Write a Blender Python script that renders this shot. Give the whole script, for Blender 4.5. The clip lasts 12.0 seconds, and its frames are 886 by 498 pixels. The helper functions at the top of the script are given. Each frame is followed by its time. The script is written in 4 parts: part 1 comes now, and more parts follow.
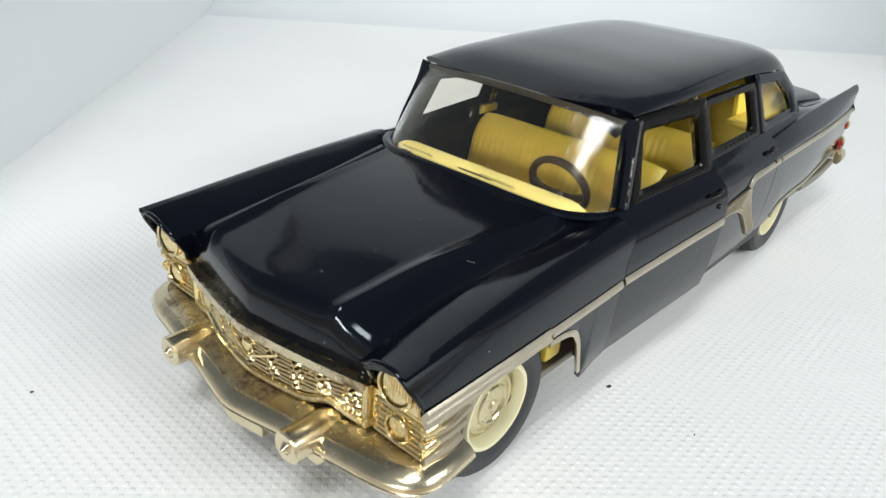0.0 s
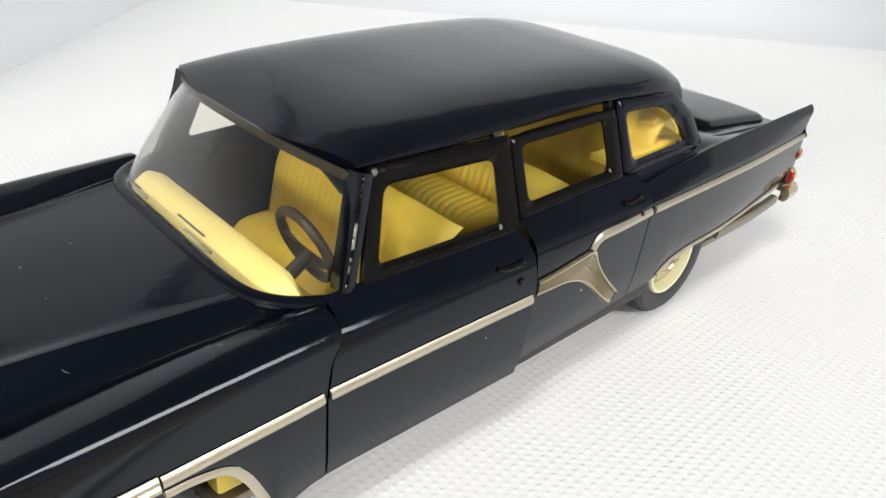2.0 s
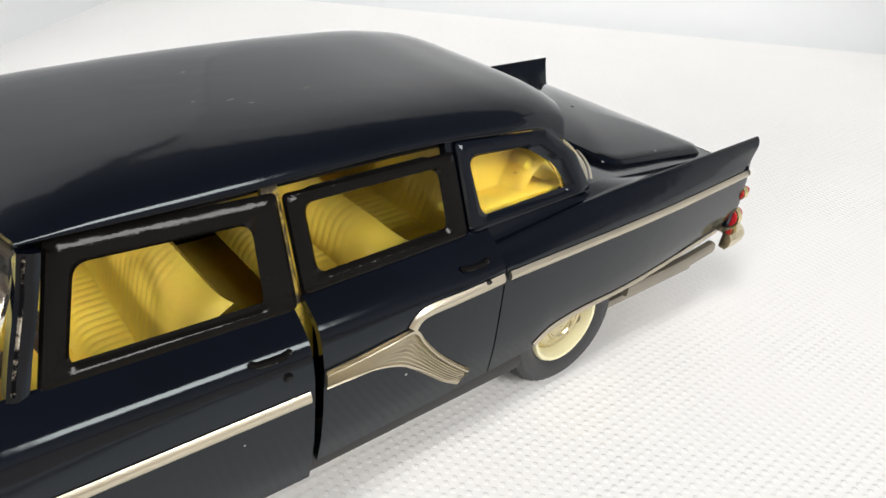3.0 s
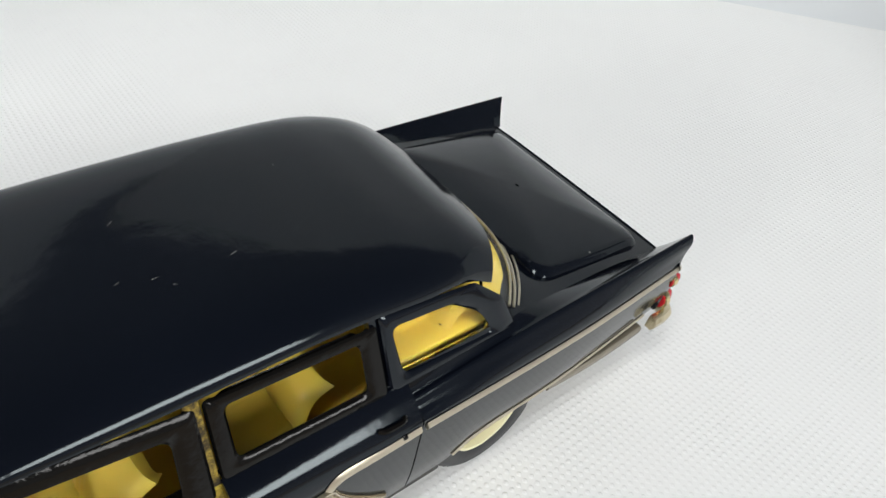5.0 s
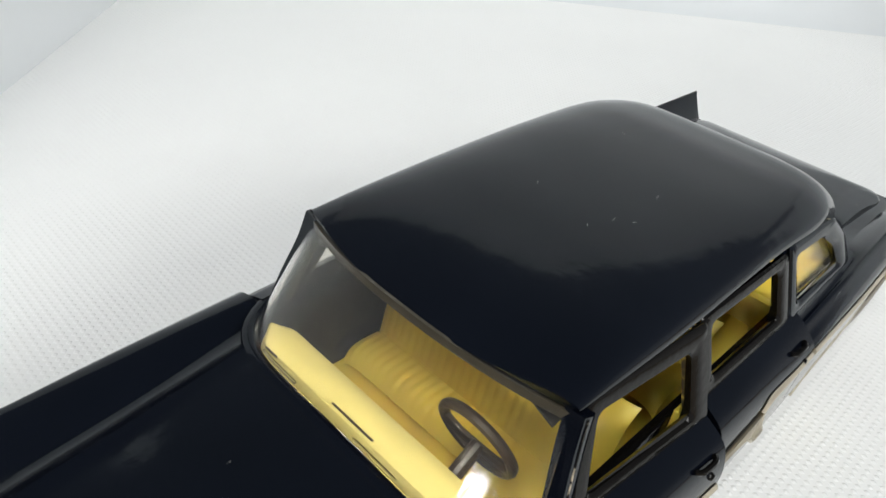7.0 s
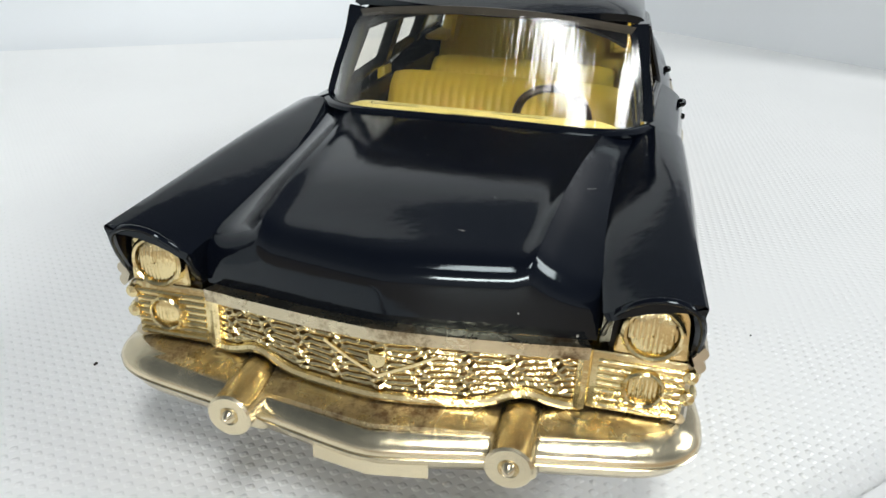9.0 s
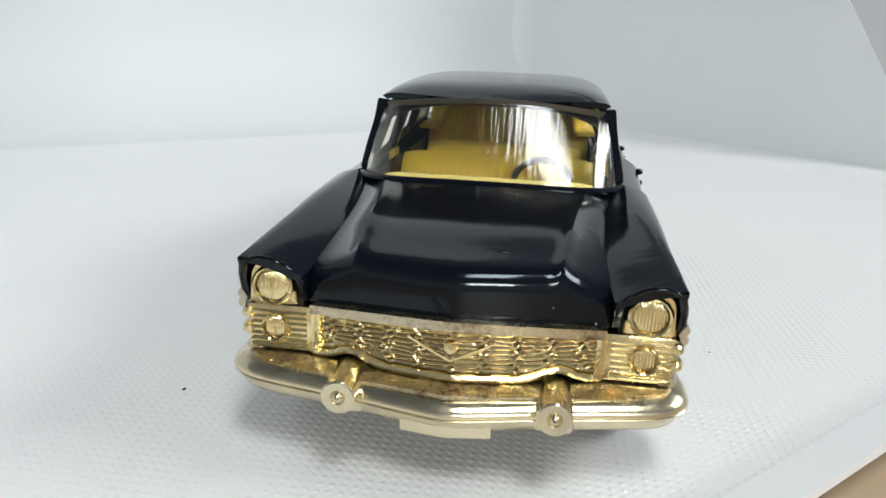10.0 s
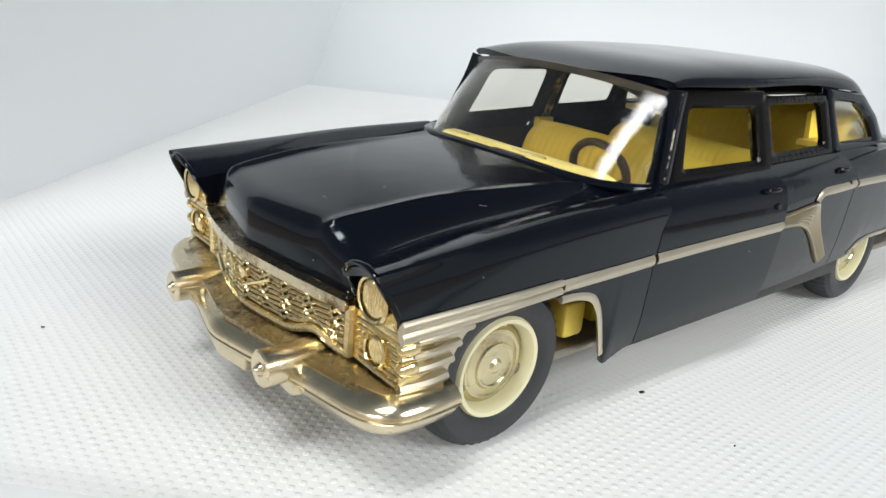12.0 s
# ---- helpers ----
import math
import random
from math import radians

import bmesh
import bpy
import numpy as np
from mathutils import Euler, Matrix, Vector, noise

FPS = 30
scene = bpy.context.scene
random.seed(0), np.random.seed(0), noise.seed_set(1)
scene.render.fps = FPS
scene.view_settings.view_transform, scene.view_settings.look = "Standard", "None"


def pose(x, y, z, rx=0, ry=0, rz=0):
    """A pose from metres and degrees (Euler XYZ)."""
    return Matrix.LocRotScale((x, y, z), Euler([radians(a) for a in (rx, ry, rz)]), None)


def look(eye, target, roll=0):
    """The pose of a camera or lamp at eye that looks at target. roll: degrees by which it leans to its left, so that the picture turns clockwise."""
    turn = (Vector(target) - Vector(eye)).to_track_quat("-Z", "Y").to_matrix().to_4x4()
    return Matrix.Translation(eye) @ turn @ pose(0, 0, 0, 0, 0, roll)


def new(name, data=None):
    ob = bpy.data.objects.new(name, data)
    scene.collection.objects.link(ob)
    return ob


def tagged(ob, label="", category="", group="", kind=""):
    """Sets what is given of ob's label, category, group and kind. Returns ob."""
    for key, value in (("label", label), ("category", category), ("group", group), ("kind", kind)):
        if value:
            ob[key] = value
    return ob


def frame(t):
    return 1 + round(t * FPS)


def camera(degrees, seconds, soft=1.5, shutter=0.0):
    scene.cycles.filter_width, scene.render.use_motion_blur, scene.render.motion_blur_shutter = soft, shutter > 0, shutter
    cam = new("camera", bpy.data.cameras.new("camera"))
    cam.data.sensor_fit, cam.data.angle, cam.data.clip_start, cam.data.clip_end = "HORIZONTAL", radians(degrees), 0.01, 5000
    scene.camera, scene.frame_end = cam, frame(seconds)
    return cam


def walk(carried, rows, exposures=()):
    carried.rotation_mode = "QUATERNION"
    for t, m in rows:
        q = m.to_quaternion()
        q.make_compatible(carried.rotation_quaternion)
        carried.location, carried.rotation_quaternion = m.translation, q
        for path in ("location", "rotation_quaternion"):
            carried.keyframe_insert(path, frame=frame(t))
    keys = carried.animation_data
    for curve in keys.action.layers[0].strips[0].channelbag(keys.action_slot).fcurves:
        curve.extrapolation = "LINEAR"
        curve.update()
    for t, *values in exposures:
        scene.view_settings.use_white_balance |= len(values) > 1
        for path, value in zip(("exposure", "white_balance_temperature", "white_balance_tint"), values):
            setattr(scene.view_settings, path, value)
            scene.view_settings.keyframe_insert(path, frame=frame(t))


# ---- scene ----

cam = camera(62.49, 12.0)
# PATH
PATH = [
    (0, (-0.08713, -0.05242, 0.05684), (-0.01936, 0.00479, 0.01065), 4.35),
    (0.5, (-0.08100, -0.05215, 0.05596), (-0.01485, 0.00531, 0.00778), 5.08),
    (1, (-0.07113, -0.05427, 0.05699), (-0.00650, 0.00466, 0.00850), 5.13),
    (1.5, (-0.05849, -0.05635, 0.05737), (0.00420, 0.00402, 0.00813), 4.89),
    (2, (-0.04545, -0.06023, 0.05771), (0.01551, 0.00164, 0.00815), 4.65),
    (2.5, (-0.03105, -0.06057, 0.05608), (0.02671, 0.00324, 0.00517), 4.29),
    (3, (-0.01722, -0.06251, 0.05836), (0.03876, 0.00278, 0.00734), 4.34),
    (3.2, (-0.01096, -0.06365, 0.05827), (0.04475, 0.00135, 0.00660), 4.36),
    (4.8, (-0.00316, -0.05455, 0.08093), (0.05001, -0.00084, 0.01544), 9.78),
    (5, (-0.00629, -0.05225, 0.08295), (0.04700, 0.00120, 0.01736), 10.34),
    (5.5, (-0.01875, -0.04895, 0.08500), (0.03498, 0.00554, 0.02063), 9.96),
    (6, (-0.02807, -0.04138, 0.07949), (0.02643, 0.01184, 0.01469), 10.35),
    (6.5, (-0.03612, -0.03668, 0.07600), (0.02122, 0.01665, 0.01381), 9.61),
    (7, (-0.04743, -0.03199, 0.07193), (0.01379, 0.02211, 0.01426), 7.15),
    (7.5, (-0.06152, -0.02946, 0.06393), (0.00788, 0.01779, 0.00960), 6.14),
    (7.7, (-0.06440, -0.02966, 0.05839), (0.00639, 0.01677, 0.00517), 2.15),
    (9.3, (-0.10441, -0.00882, 0.04124), (-0.01262, 0.00594, 0.00441), 3.19),
    (9.5, (-0.10975, -0.00720, 0.04292), (-0.01687, 0.00646, 0.00847), 2.74),
    (10, (-0.11716, -0.00719, 0.04167), (-0.02186, 0.00530, 0.01406), 2.28),
    (10.5, (-0.11381, -0.01329, 0.04042), (-0.02179, 0.01432, 0.01266), 2.56),
    (11, (-0.10872, -0.02616, 0.04041), (-0.02544, 0.01991, 0.00971), 3.59),
    (11.5, (-0.09663, -0.04306, 0.04022), (-0.02289, 0.01618, 0.00776), 5.26),
    (12, (-0.08212, -0.06098, 0.04045), (-0.02011, 0.01027, 0.00760), 5.70),
]
# END PATH
EXPOSURE = [(0.0, 0.0, 6460, 10), (1.5, 0.16, 6610, 13), (3.0, 0.17, 6860, 15), (5.0, -0.06, 6630, 12), (5.5, 0.2, 6690, 14), (6.5, 0.21, 6560, 12), (7.0, 0.0, 6630, 11), (7.5, 0.02, 6740, 11), (9.5, -0.06, 6410, 10), (10.5, -0.2, 6410, 9), (11.0, -0.21, 6410, 9), (12.0, 0.0, 6510, 11)]
walk(cam, [(t, look(eye, aim, roll)) for t, eye, aim, roll in PATH], EXPOSURE)

MM = 0.001
# the photo box: U runs along its open front edge, V into its depth (unit vectors in plan)
BOX_O = Vector((-0.044, -0.037, 0.0))
BOX_U = Vector((0.707, -0.707, 0.0))
BOX_V = Vector((0.707, 0.707, 0.0))


def in_box(u, v, z):
    """A place in the photo box, in metres."""
    return BOX_O + BOX_U * u + BOX_V * v + Vector((0, 0, z))


# ---- light ----
world = bpy.data.worlds.new("world")
scene.world = world
world.use_nodes = True
# the room round the table: pale walls, a dim ceiling
wt = world.node_tree
ramp = wt.nodes.new("ShaderNodeValToRGB")
for stop, colour in zip((ramp.color_ramp.elements[0], ramp.color_ramp.elements.new(0.5), ramp.color_ramp.elements[-1]), ((0.46, 0.47, 0.48, 1), (0.16, 0.18, 0.20, 1), (0.07, 0.085, 0.10, 1))):
    stop.color = colour
ramp.color_ramp.interpolation = "EASE"
height = wt.nodes.new("ShaderNodeSeparateXYZ")
wt.links.new(wt.nodes.new("ShaderNodeTexCoord").outputs["Generated"], height.inputs[0])
wt.links.new(height.outputs["Z"], ramp.inputs[0])
wt.links.new(ramp.outputs[0], wt.nodes["Background"].inputs[0])
wt.nodes["Background"].inputs[1].default_value = 1.0


def area(name, place, target, sx, sy, power, colour):
    data = bpy.data.lights.new(name, "AREA")
    data.shape, data.size, data.size_y = "RECTANGLE", sx, sy
    data.energy, data.color = power, colour
    ob = new(name, data)
    ob.matrix_world = look(place, target)
    return ob


# two lamps above the open front of the box: a tube over the car's nose and a smaller one beside it
top = area("overhead_lamp", (-0.31, -0.12, 0.60), (0.02, 0.03, 0.0), 0.26, 0.14, 0.72, (0.97, 1.0, 0.99))
top.matrix_world = pose(-0.31, -0.12, 0.60, 14, -25, 0)
top.data.spread = radians(110)
side = area("side_lamp", (0.07, -0.52, 0.37), (0.0, 0.0, 0.02), 0.30, 0.18, 1.0, (0.97, 1.0, 0.99))
side.data.spread = radians(120)
# a low lamp in front of the car, which lights the grille and throws the steering wheel's shadow on the seat
low = area("front_lamp", (-0.56, -0.15, 0.19), (-0.02, 0.0, 0.025), 0.14, 0.06, 0.46, (0.99, 1.0, 0.97))
low.data.spread = radians(120)


# ---- materials ----
def material(name, base, rough=0.5, metal=0.0, vary=0.08, scale=60.0, bump=0.0, bump_scale=400.0, rough_vary=0.1, coat=0.0, spec=0.5):
    m = bpy.data.materials.new(name)
    m.use_nodes = True
    nt = m.node_tree
    b = nt.nodes["Principled BSDF"]
    b.inputs["Metallic"].default_value = metal
    b.inputs["Specular IOR Level"].default_value = spec
    b.inputs["Coat Weight"].default_value = coat
    b.inputs["Coat Roughness"].default_value = 0.04
    tc = nt.nodes.new("ShaderNodeTexCoord")
    n1 = nt.nodes.new("ShaderNodeTexNoise")
    n1.inputs["Scale"].default_value = scale
    n1.inputs["Detail"].default_value = 5
    nt.links.new(tc.outputs["Object"], n1.inputs["Vector"])
    mix = nt.nodes.new("ShaderNodeMix")
    mix.data_type = "RGBA"
    mix.inputs["A"].default_value = (*[c * (1 - vary) for c in base], 1)
    mix.inputs["B"].default_value = (*[min(1, c * (1 + vary)) for c in base], 1)
    nt.links.new(n1.outputs["Fac"], mix.inputs["Factor"])
    nt.links.new(mix.outputs["Result"], b.inputs["Base Color"])
    n2 = nt.nodes.new("ShaderNodeTexNoise")
    n2.inputs["Scale"].default_value = bump_scale
    n2.inputs["Detail"].default_value = 3
    nt.links.new(tc.outputs["Object"], n2.inputs["Vector"])
    mr = nt.nodes.new("ShaderNodeMapRange")
    mr.inputs["To Min"].default_value = max(0.0, rough * (1 - rough_vary))
    mr.inputs["To Max"].default_value = min(1.0, rough * (1 + rough_vary))
    nt.links.new(n1.outputs["Fac"], mr.inputs["Value"])
    nt.links.new(mr.outputs["Result"], b.inputs["Roughness"])
    if bump:
        bp = nt.nodes.new("ShaderNodeBump")
        bp.inputs["Strength"].default_value = 1.0
        bp.inputs["Distance"].default_value = bump
        nt.links.new(n2.outputs["Fac"], bp.inputs["Height"])
        nt.links.new(bp.outputs["Normal"], b.inputs["Normal"])
    return m


def add_specks(m, scale, size, colour):
    """Tiny dust grains lying in the lacquer."""
    nt = m.node_tree
    b = nt.nodes["Principled BSDF"]
    source = b.inputs["Base Color"].links[0].from_socket
    tc = nt.nodes.new("ShaderNodeTexCoord")
    vor = nt.nodes.new("ShaderNodeTexVoronoi")
    vor.inputs["Scale"].default_value = scale
    nt.links.new(tc.outputs["Object"], vor.inputs["Vector"])
    lt = nt.nodes.new("ShaderNodeMath")
    lt.operation = "LESS_THAN"
    lt.inputs[1].default_value = size
    nt.links.new(vor.outputs["Distance"], lt.inputs[0])
    mix = nt.nodes.new("ShaderNodeMix")
    mix.data_type = "RGBA"
    mix.inputs["B"].default_value = (*colour, 1)
    nt.links.new(lt.outputs["Value"], mix.inputs["Factor"])
    nt.links.new(source, mix.inputs["A"])
    nt.links.new(mix.outputs["Result"], b.inputs["Base Color"])
    return m


def glass_material(name, tint, rough):
    m = bpy.data.materials.new(name)
    m.use_nodes = True
    b = m.node_tree.nodes["Principled BSDF"]
    b.inputs["Base Color"].default_value = (*tint, 1)
    b.inputs["Transmission Weight"].default_value = 1.0
    b.inputs["Roughness"].default_value = rough
    b.inputs["IOR"].default_value = 1.25
    return m


BLACK = add_specks(material("black_lacquer", (0.003, 0.004, 0.0075), 0.1, 0, 0.3, 90, 0.00002, 420, 0.4, 0.0, 0.35), 150, 0.019, (0.35, 0.35, 0.33))
BLACK.node_tree.nodes["Principled BSDF"].inputs["Specular Tint"].default_value = (0.86, 0.97, 1.0, 1)
BLACK_EDGE = material("black_frame_lacquer", (0.005, 0.0045, 0.004), 0.12, 0, 0.3, 300, 0.00004, 1300, 0.6, 0.0, 0.18)
CHROME = material("aged_nickel", (0.75, 0.655, 0.455), 0.24, 1.0, 0.2, 350, 0.00003, 900, 0.4)
CHROME_SIDE = material("nickel_trim", (0.58, 0.525, 0.41), 0.36, 1.0, 0.1, 200, 0.00002, 1200, 0.3)
GOLD = material("gilded_metal", (0.86, 0.68, 0.37), 0.2, 1.0, 0.25, 250, 0.00007, 1500, 0.5)
YELLOW = material("yellow_plastic", (0.82, 0.60, 0.088), 0.45, 0, 0.08, 120, 0.00003, 900)
skin = YELLOW.node_tree.nodes["Principled BSDF"]
skin.inputs["Subsurface Weight"].default_value = 0.35
skin.inputs["Subsurface Radius"].default_value = (1.0, 0.7, 0.15)
skin.inputs["Subsurface Scale"].default_value = 0.002
CREAM = material("cream_plastic", (0.80, 0.68, 0.24), 0.4, 0, 0.05, 120, 0.00002, 900)
RIM = material("cream_rim_plastic", (0.82, 0.77, 0.50), 0.4, 0, 0.06, 150, 0.00002, 900)
DULL_GOLD = material("worn_gilding", (0.68, 0.60, 0.38), 0.27, 1.0, 0.2, 300, 0.00004, 1500, 0.4)
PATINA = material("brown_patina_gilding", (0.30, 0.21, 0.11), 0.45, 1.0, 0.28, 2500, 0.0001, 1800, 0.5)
RUBBER = material("grey_black_rubber", (0.03, 0.031, 0.034), 0.5, 0, 0.25, 300, 0.00004, 1500)
DARK = material("black_underside", (0.012, 0.011, 0.010), 0.5, 0, 0.2, 200)


def grimy(m, colour, scale, low, high):
    """Brown grime and grains that have settled in patches on the metal."""
    nt = m.node_tree
    b = nt.nodes["Principled BSDF"]
    tc = nt.nodes.new("ShaderNodeTexCoord")
    patch = nt.nodes.new("ShaderNodeTexNoise")
    patch.inputs["Scale"].default_value = scale
    patch.inputs["Detail"].default_value = 8
    patch.inputs["Roughness"].default_value = 0.75
    nt.links.new(tc.outputs["Object"], patch.inputs["Vector"])
    mask = nt.nodes.new("ShaderNodeMapRange")
    mask.interpolation_type = "SMOOTHSTEP"
    mask.inputs["From Min"].default_value = low
    mask.inputs["From Max"].default_value = high
    nt.links.new(patch.outputs["Fac"], mask.inputs["Value"])
    for socket, value in (("Base Color", (*colour, 1)), ("Roughness", (0.6, 0.6, 0.6, 1))):
        source = b.inputs[socket].links[0].from_socket
        mix = nt.nodes.new("ShaderNodeMix")
        mix.data_type = "RGBA"
        mix.inputs["B"].default_value = value
        nt.links.new(mask.outputs["Result"], mix.inputs["Factor"])
        nt.links.new(source, mix.inputs["A"])
        nt.links.new(mix.outputs["Result"], b.inputs[socket])
    return m


DIRTY_YELLOW = grimy(material("dirty_yellow_plastic", (0.72, 0.50, 0.07), 0.45, 0, 0.1, 120), (0.05, 0.035, 0.015), 330, 0.36, 0.54)
WORN_EDGE = grimy(material("worn_nickel_edge", (0.62, 0.56, 0.45), 0.25, 1.0, 0.1, 200), (0.008, 0.008, 0.009), 420, 0.44, 0.52)
APRON = grimy(material("grimy_gilding", (0.64, 0.56, 0.39), 0.26, 1.0, 0.25, 300, 0.00006, 1500, 0.4), (0.16, 0.10, 0.05), 190, 0.48, 0.66)
TIN = material("dull_base_metal", (0.30, 0.27, 0.22), 0.45, 0.8, 0.15, 200)
RED = material("red_lamp_plastic", (0.55, 0.02, 0.03), 0.15, 0, 0.1, 200)
GLASS = glass_material("clear_plastic_glazing", (0.95, 0.95, 0.92), 0.03)
HAZY_GLASS = glass_material("hazy_plastic_glazing", (0.80, 0.78, 0.70), 0.22)


def streaked(m):
    """Drawn, slightly wavy plastic: upright flow lines."""
    nt = m.node_tree
    b = nt.nodes["Principled BSDF"]
    tc = nt.nodes.new("ShaderNodeTexCoord")
    mp = nt.nodes.new("ShaderNodeMapping")
    mp.inputs["Scale"].default_value = (120, 1300, 15)
    nt.links.new(tc.outputs["Object"], mp.inputs["Vector"])
    nz = nt.nodes.new("ShaderNodeTexNoise")
    nz.inputs["Scale"].default_value = 1.0
    nz.inputs["Detail"].default_value = 3
    nt.links.new(mp.outputs["Vector"], nz.inputs["Vector"])
    bp = nt.nodes.new("ShaderNodeBump")
    bp.inputs["Strength"].default_value = 0.9
    bp.inputs["Distance"].default_value = 0.0001
    nt.links.new(nz.outputs["Fac"], bp.inputs["Height"])
    b.inputs["IOR"].default_value = 1.2
    b.inputs["Coat Weight"].default_value = 1.0
    b.inputs["Coat IOR"].default_value = 1.5
    b.inputs["Coat Roughness"].default_value = 0.08
    nt.links.new(bp.outputs["Normal"], b.inputs["Coat Normal"])
    return m


WINDSCREEN = streaked(glass_material("streaked_plastic_windscreen", (0.87, 0.84, 0.75), 0.0))
BROWN = material("dark_brown_plastic", (0.045, 0.03, 0.02), 0.35, 0, 0.2, 300, 0.00002, 900)
WHITE = material("white_box_sheet", (0.765, 0.785, 0.80), 0.55, 0, 0.02, 12)
STRIP = material("white_rim_strip", (0.82, 0.82, 0.82), 0.35, 0, 0.02, 20)
WOOD = material("beige_table_laminate", (0.48, 0.36, 0.24), 0.45, 0, 0.15, 25, 0.00005, 300)
SEAL = material("dull_seal", (0.06, 0.052, 0.038), 0.3, 0, 0.35, 500)
LINT = material("pale_lint", (0.45, 0.44, 0.41), 0.9)
DUST = material("dark_crumb", (0.03, 0.025, 0.02), 0.9)


def embossed_material(name, base, pitch, height):
    """White vinyl sheet with a fine embossed dot weave."""
    m = material(name, base, 0.5, 0, 0.025, 30)
    nt = m.node_tree
    b = nt.nodes["Principled BSDF"]
    tc = nt.nodes.new("ShaderNodeTexCoord")
    mp = nt.nodes.new("ShaderNodeMapping")
    k = 2 * math.pi / pitch
    mp.inputs["Scale"].default_value = (k, k, k)
    mp.inputs["Rotation"].default_value = (0, 0, math.pi / 4)
    nt.links.new(tc.outputs["Object"], mp.inputs["Vector"])
    sep = nt.nodes.new("ShaderNodeSeparateXYZ")
    nt.links.new(mp.outputs["Vector"], sep.inputs["Vector"])
    outs = []
    for ax in ("X", "Y"):
        s = nt.nodes.new("ShaderNodeMath")
        s.operation = "SINE"
        nt.links.new(sep.outputs[ax], s.inputs[0])
        outs.append(s)
    mul = nt.nodes.new("ShaderNodeMath")
    mul.operation = "MULTIPLY"
    nt.links.new(outs[0].outputs[0], mul.inputs[0])
    nt.links.new(outs[1].outputs[0], mul.inputs[1])
    dot = nt.nodes.new("ShaderNodeMapRange")
    dot.interpolation_type = "SMOOTHSTEP"
    dot.inputs["From Min"].default_value = 0.0
    dot.inputs["From Max"].default_value = 0.9
    nt.links.new(mul.outputs[0], dot.inputs["Value"])
    # the embossing is pressed unevenly
    wear = nt.nodes.new("ShaderNodeTexNoise")
    wear.inputs["Scale"].default_value = 70
    nt.links.new(tc.outputs["Object"], wear.inputs["Vector"])
    mul2 = nt.nodes.new("ShaderNodeMath")
    mul2.operation = "MULTIPLY"
    nt.links.new(dot.outputs["Result"], mul2.inputs[0])
    nt.links.new(wear.outputs["Fac"], mul2.inputs[1])
    mul = mul2
    bp = nt.nodes.new("ShaderNodeBump")
    bp.inputs["Strength"].default_value = 1.0
    bp.inputs["Distance"].default_value = height
    nt.links.new(mul.outputs[0], bp.inputs["Height"])
    nt.links.new(bp.outputs["Normal"], b.inputs["Normal"])
    return m


EMBOSSED = embossed_material("embossed_white_vinyl", (0.91, 0.91, 0.90), 0.00165, 0.00012)


# ---- mesh helpers (car parts are written in millimetres) ----
def mesh_object(name, verts, faces, mat, parent=None, label="", sharp=35.0, scale=MM):
    me = bpy.data.meshes.new(name)
    me.from_pydata([(float(x) * scale, float(y) * scale, float(z) * scale) for x, y, z in verts], [], faces)
    bm = bmesh.new()
    bm.from_mesh(me)
    bmesh.ops.recalc_face_normals(bm, faces=bm.faces)
    bm.to_mesh(me)
    bm.free()
    for p in me.polygons:
        p.use_smooth = True
    me.set_sharp_from_angle(angle=radians(sharp))
    me.materials.append(mat)
    ob = new(name, me)
    if parent:
        ob.parent = parent
    if label:
        ob["label"] = label
    return ob


def join(*pieces):
    """Joins (verts, faces) pairs."""
    verts, faces = [], []
    for v, f in pieces:
        n = len(verts)
        verts += [tuple(p) for p in v]
        faces += [[i + n for i in q] for q in f]
    return verts, faces


def shell(grid, thick, centre=(5, 0, 18), closed=False, lift=None):
    """A sheet with thickness from an n x m grid of points; it grows inwards, towards the centre. closed: the second direction is a loop."""
    P = np.array(grid, float)
    n, m = P.shape[:2]
    du = np.gradient(P, axis=0)
    dv = (np.roll(P, -1, 1) - np.roll(P, 1, 1)) if closed else np.gradient(P, axis=1)
    N = np.cross(du, dv)
    N /= np.linalg.norm(N, axis=2, keepdims=True) + 1e-12
    away = P - np.array(centre, float)
    if (N * away).sum() < 0:
        N = -N
    Q = P - N * thick
    verts = [tuple(p) for p in P.reshape(-1, 3)] + [tuple(p) for p in Q.reshape(-1, 3)]
    k = n * m
    faces = []
    mm = m if closed else m - 1
    for i in range(n - 1):
        for j in range(mm):
            a, b, c, d = i * m + j, i * m + (j + 1) % m, (i + 1) * m + (j + 1) % m, (i + 1) * m + j
            faces.append((a, b, c, d))
            faces.append((k + a, k + d, k + c, k + b))
    for j in range(mm):
        a, b = j, (j + 1) % m
        faces.append((a, k + a, k + b, b))
        a, b = (n - 1) * m + j, (n - 1) * m + (j + 1) % m
        faces.append((a, b, k + b, k + a))
    if not closed:
        for i in range(n - 1):
            a, b = i * m, (i + 1) * m
            faces.append((a, b, k + b, k + a))
            a, b = i * m + m - 1, (i + 1) * m + m - 1
            faces.append((a, k + a, k + b, b))
    return verts, faces


def spline(points, n):
    """n points of a Catmull-Rom curve through the given ones."""
    p = np.array(points, float)
    p = np.vstack([2 * p[0] - p[1], p, 2 * p[-1] - p[-2]])
    out = []
    for t in np.linspace(0, len(p) - 3 - 1e-9, n):
        i = int(t)
        f = t - i
        a, b, c, d = p[i : i + 4]
        out.append(0.5 * (2 * b + (c - a) * f + (2 * a - 5 * b + 4 * c - d) * f * f + (3 * b - a - 3 * c + d) * f**3))
    return np.array(out)


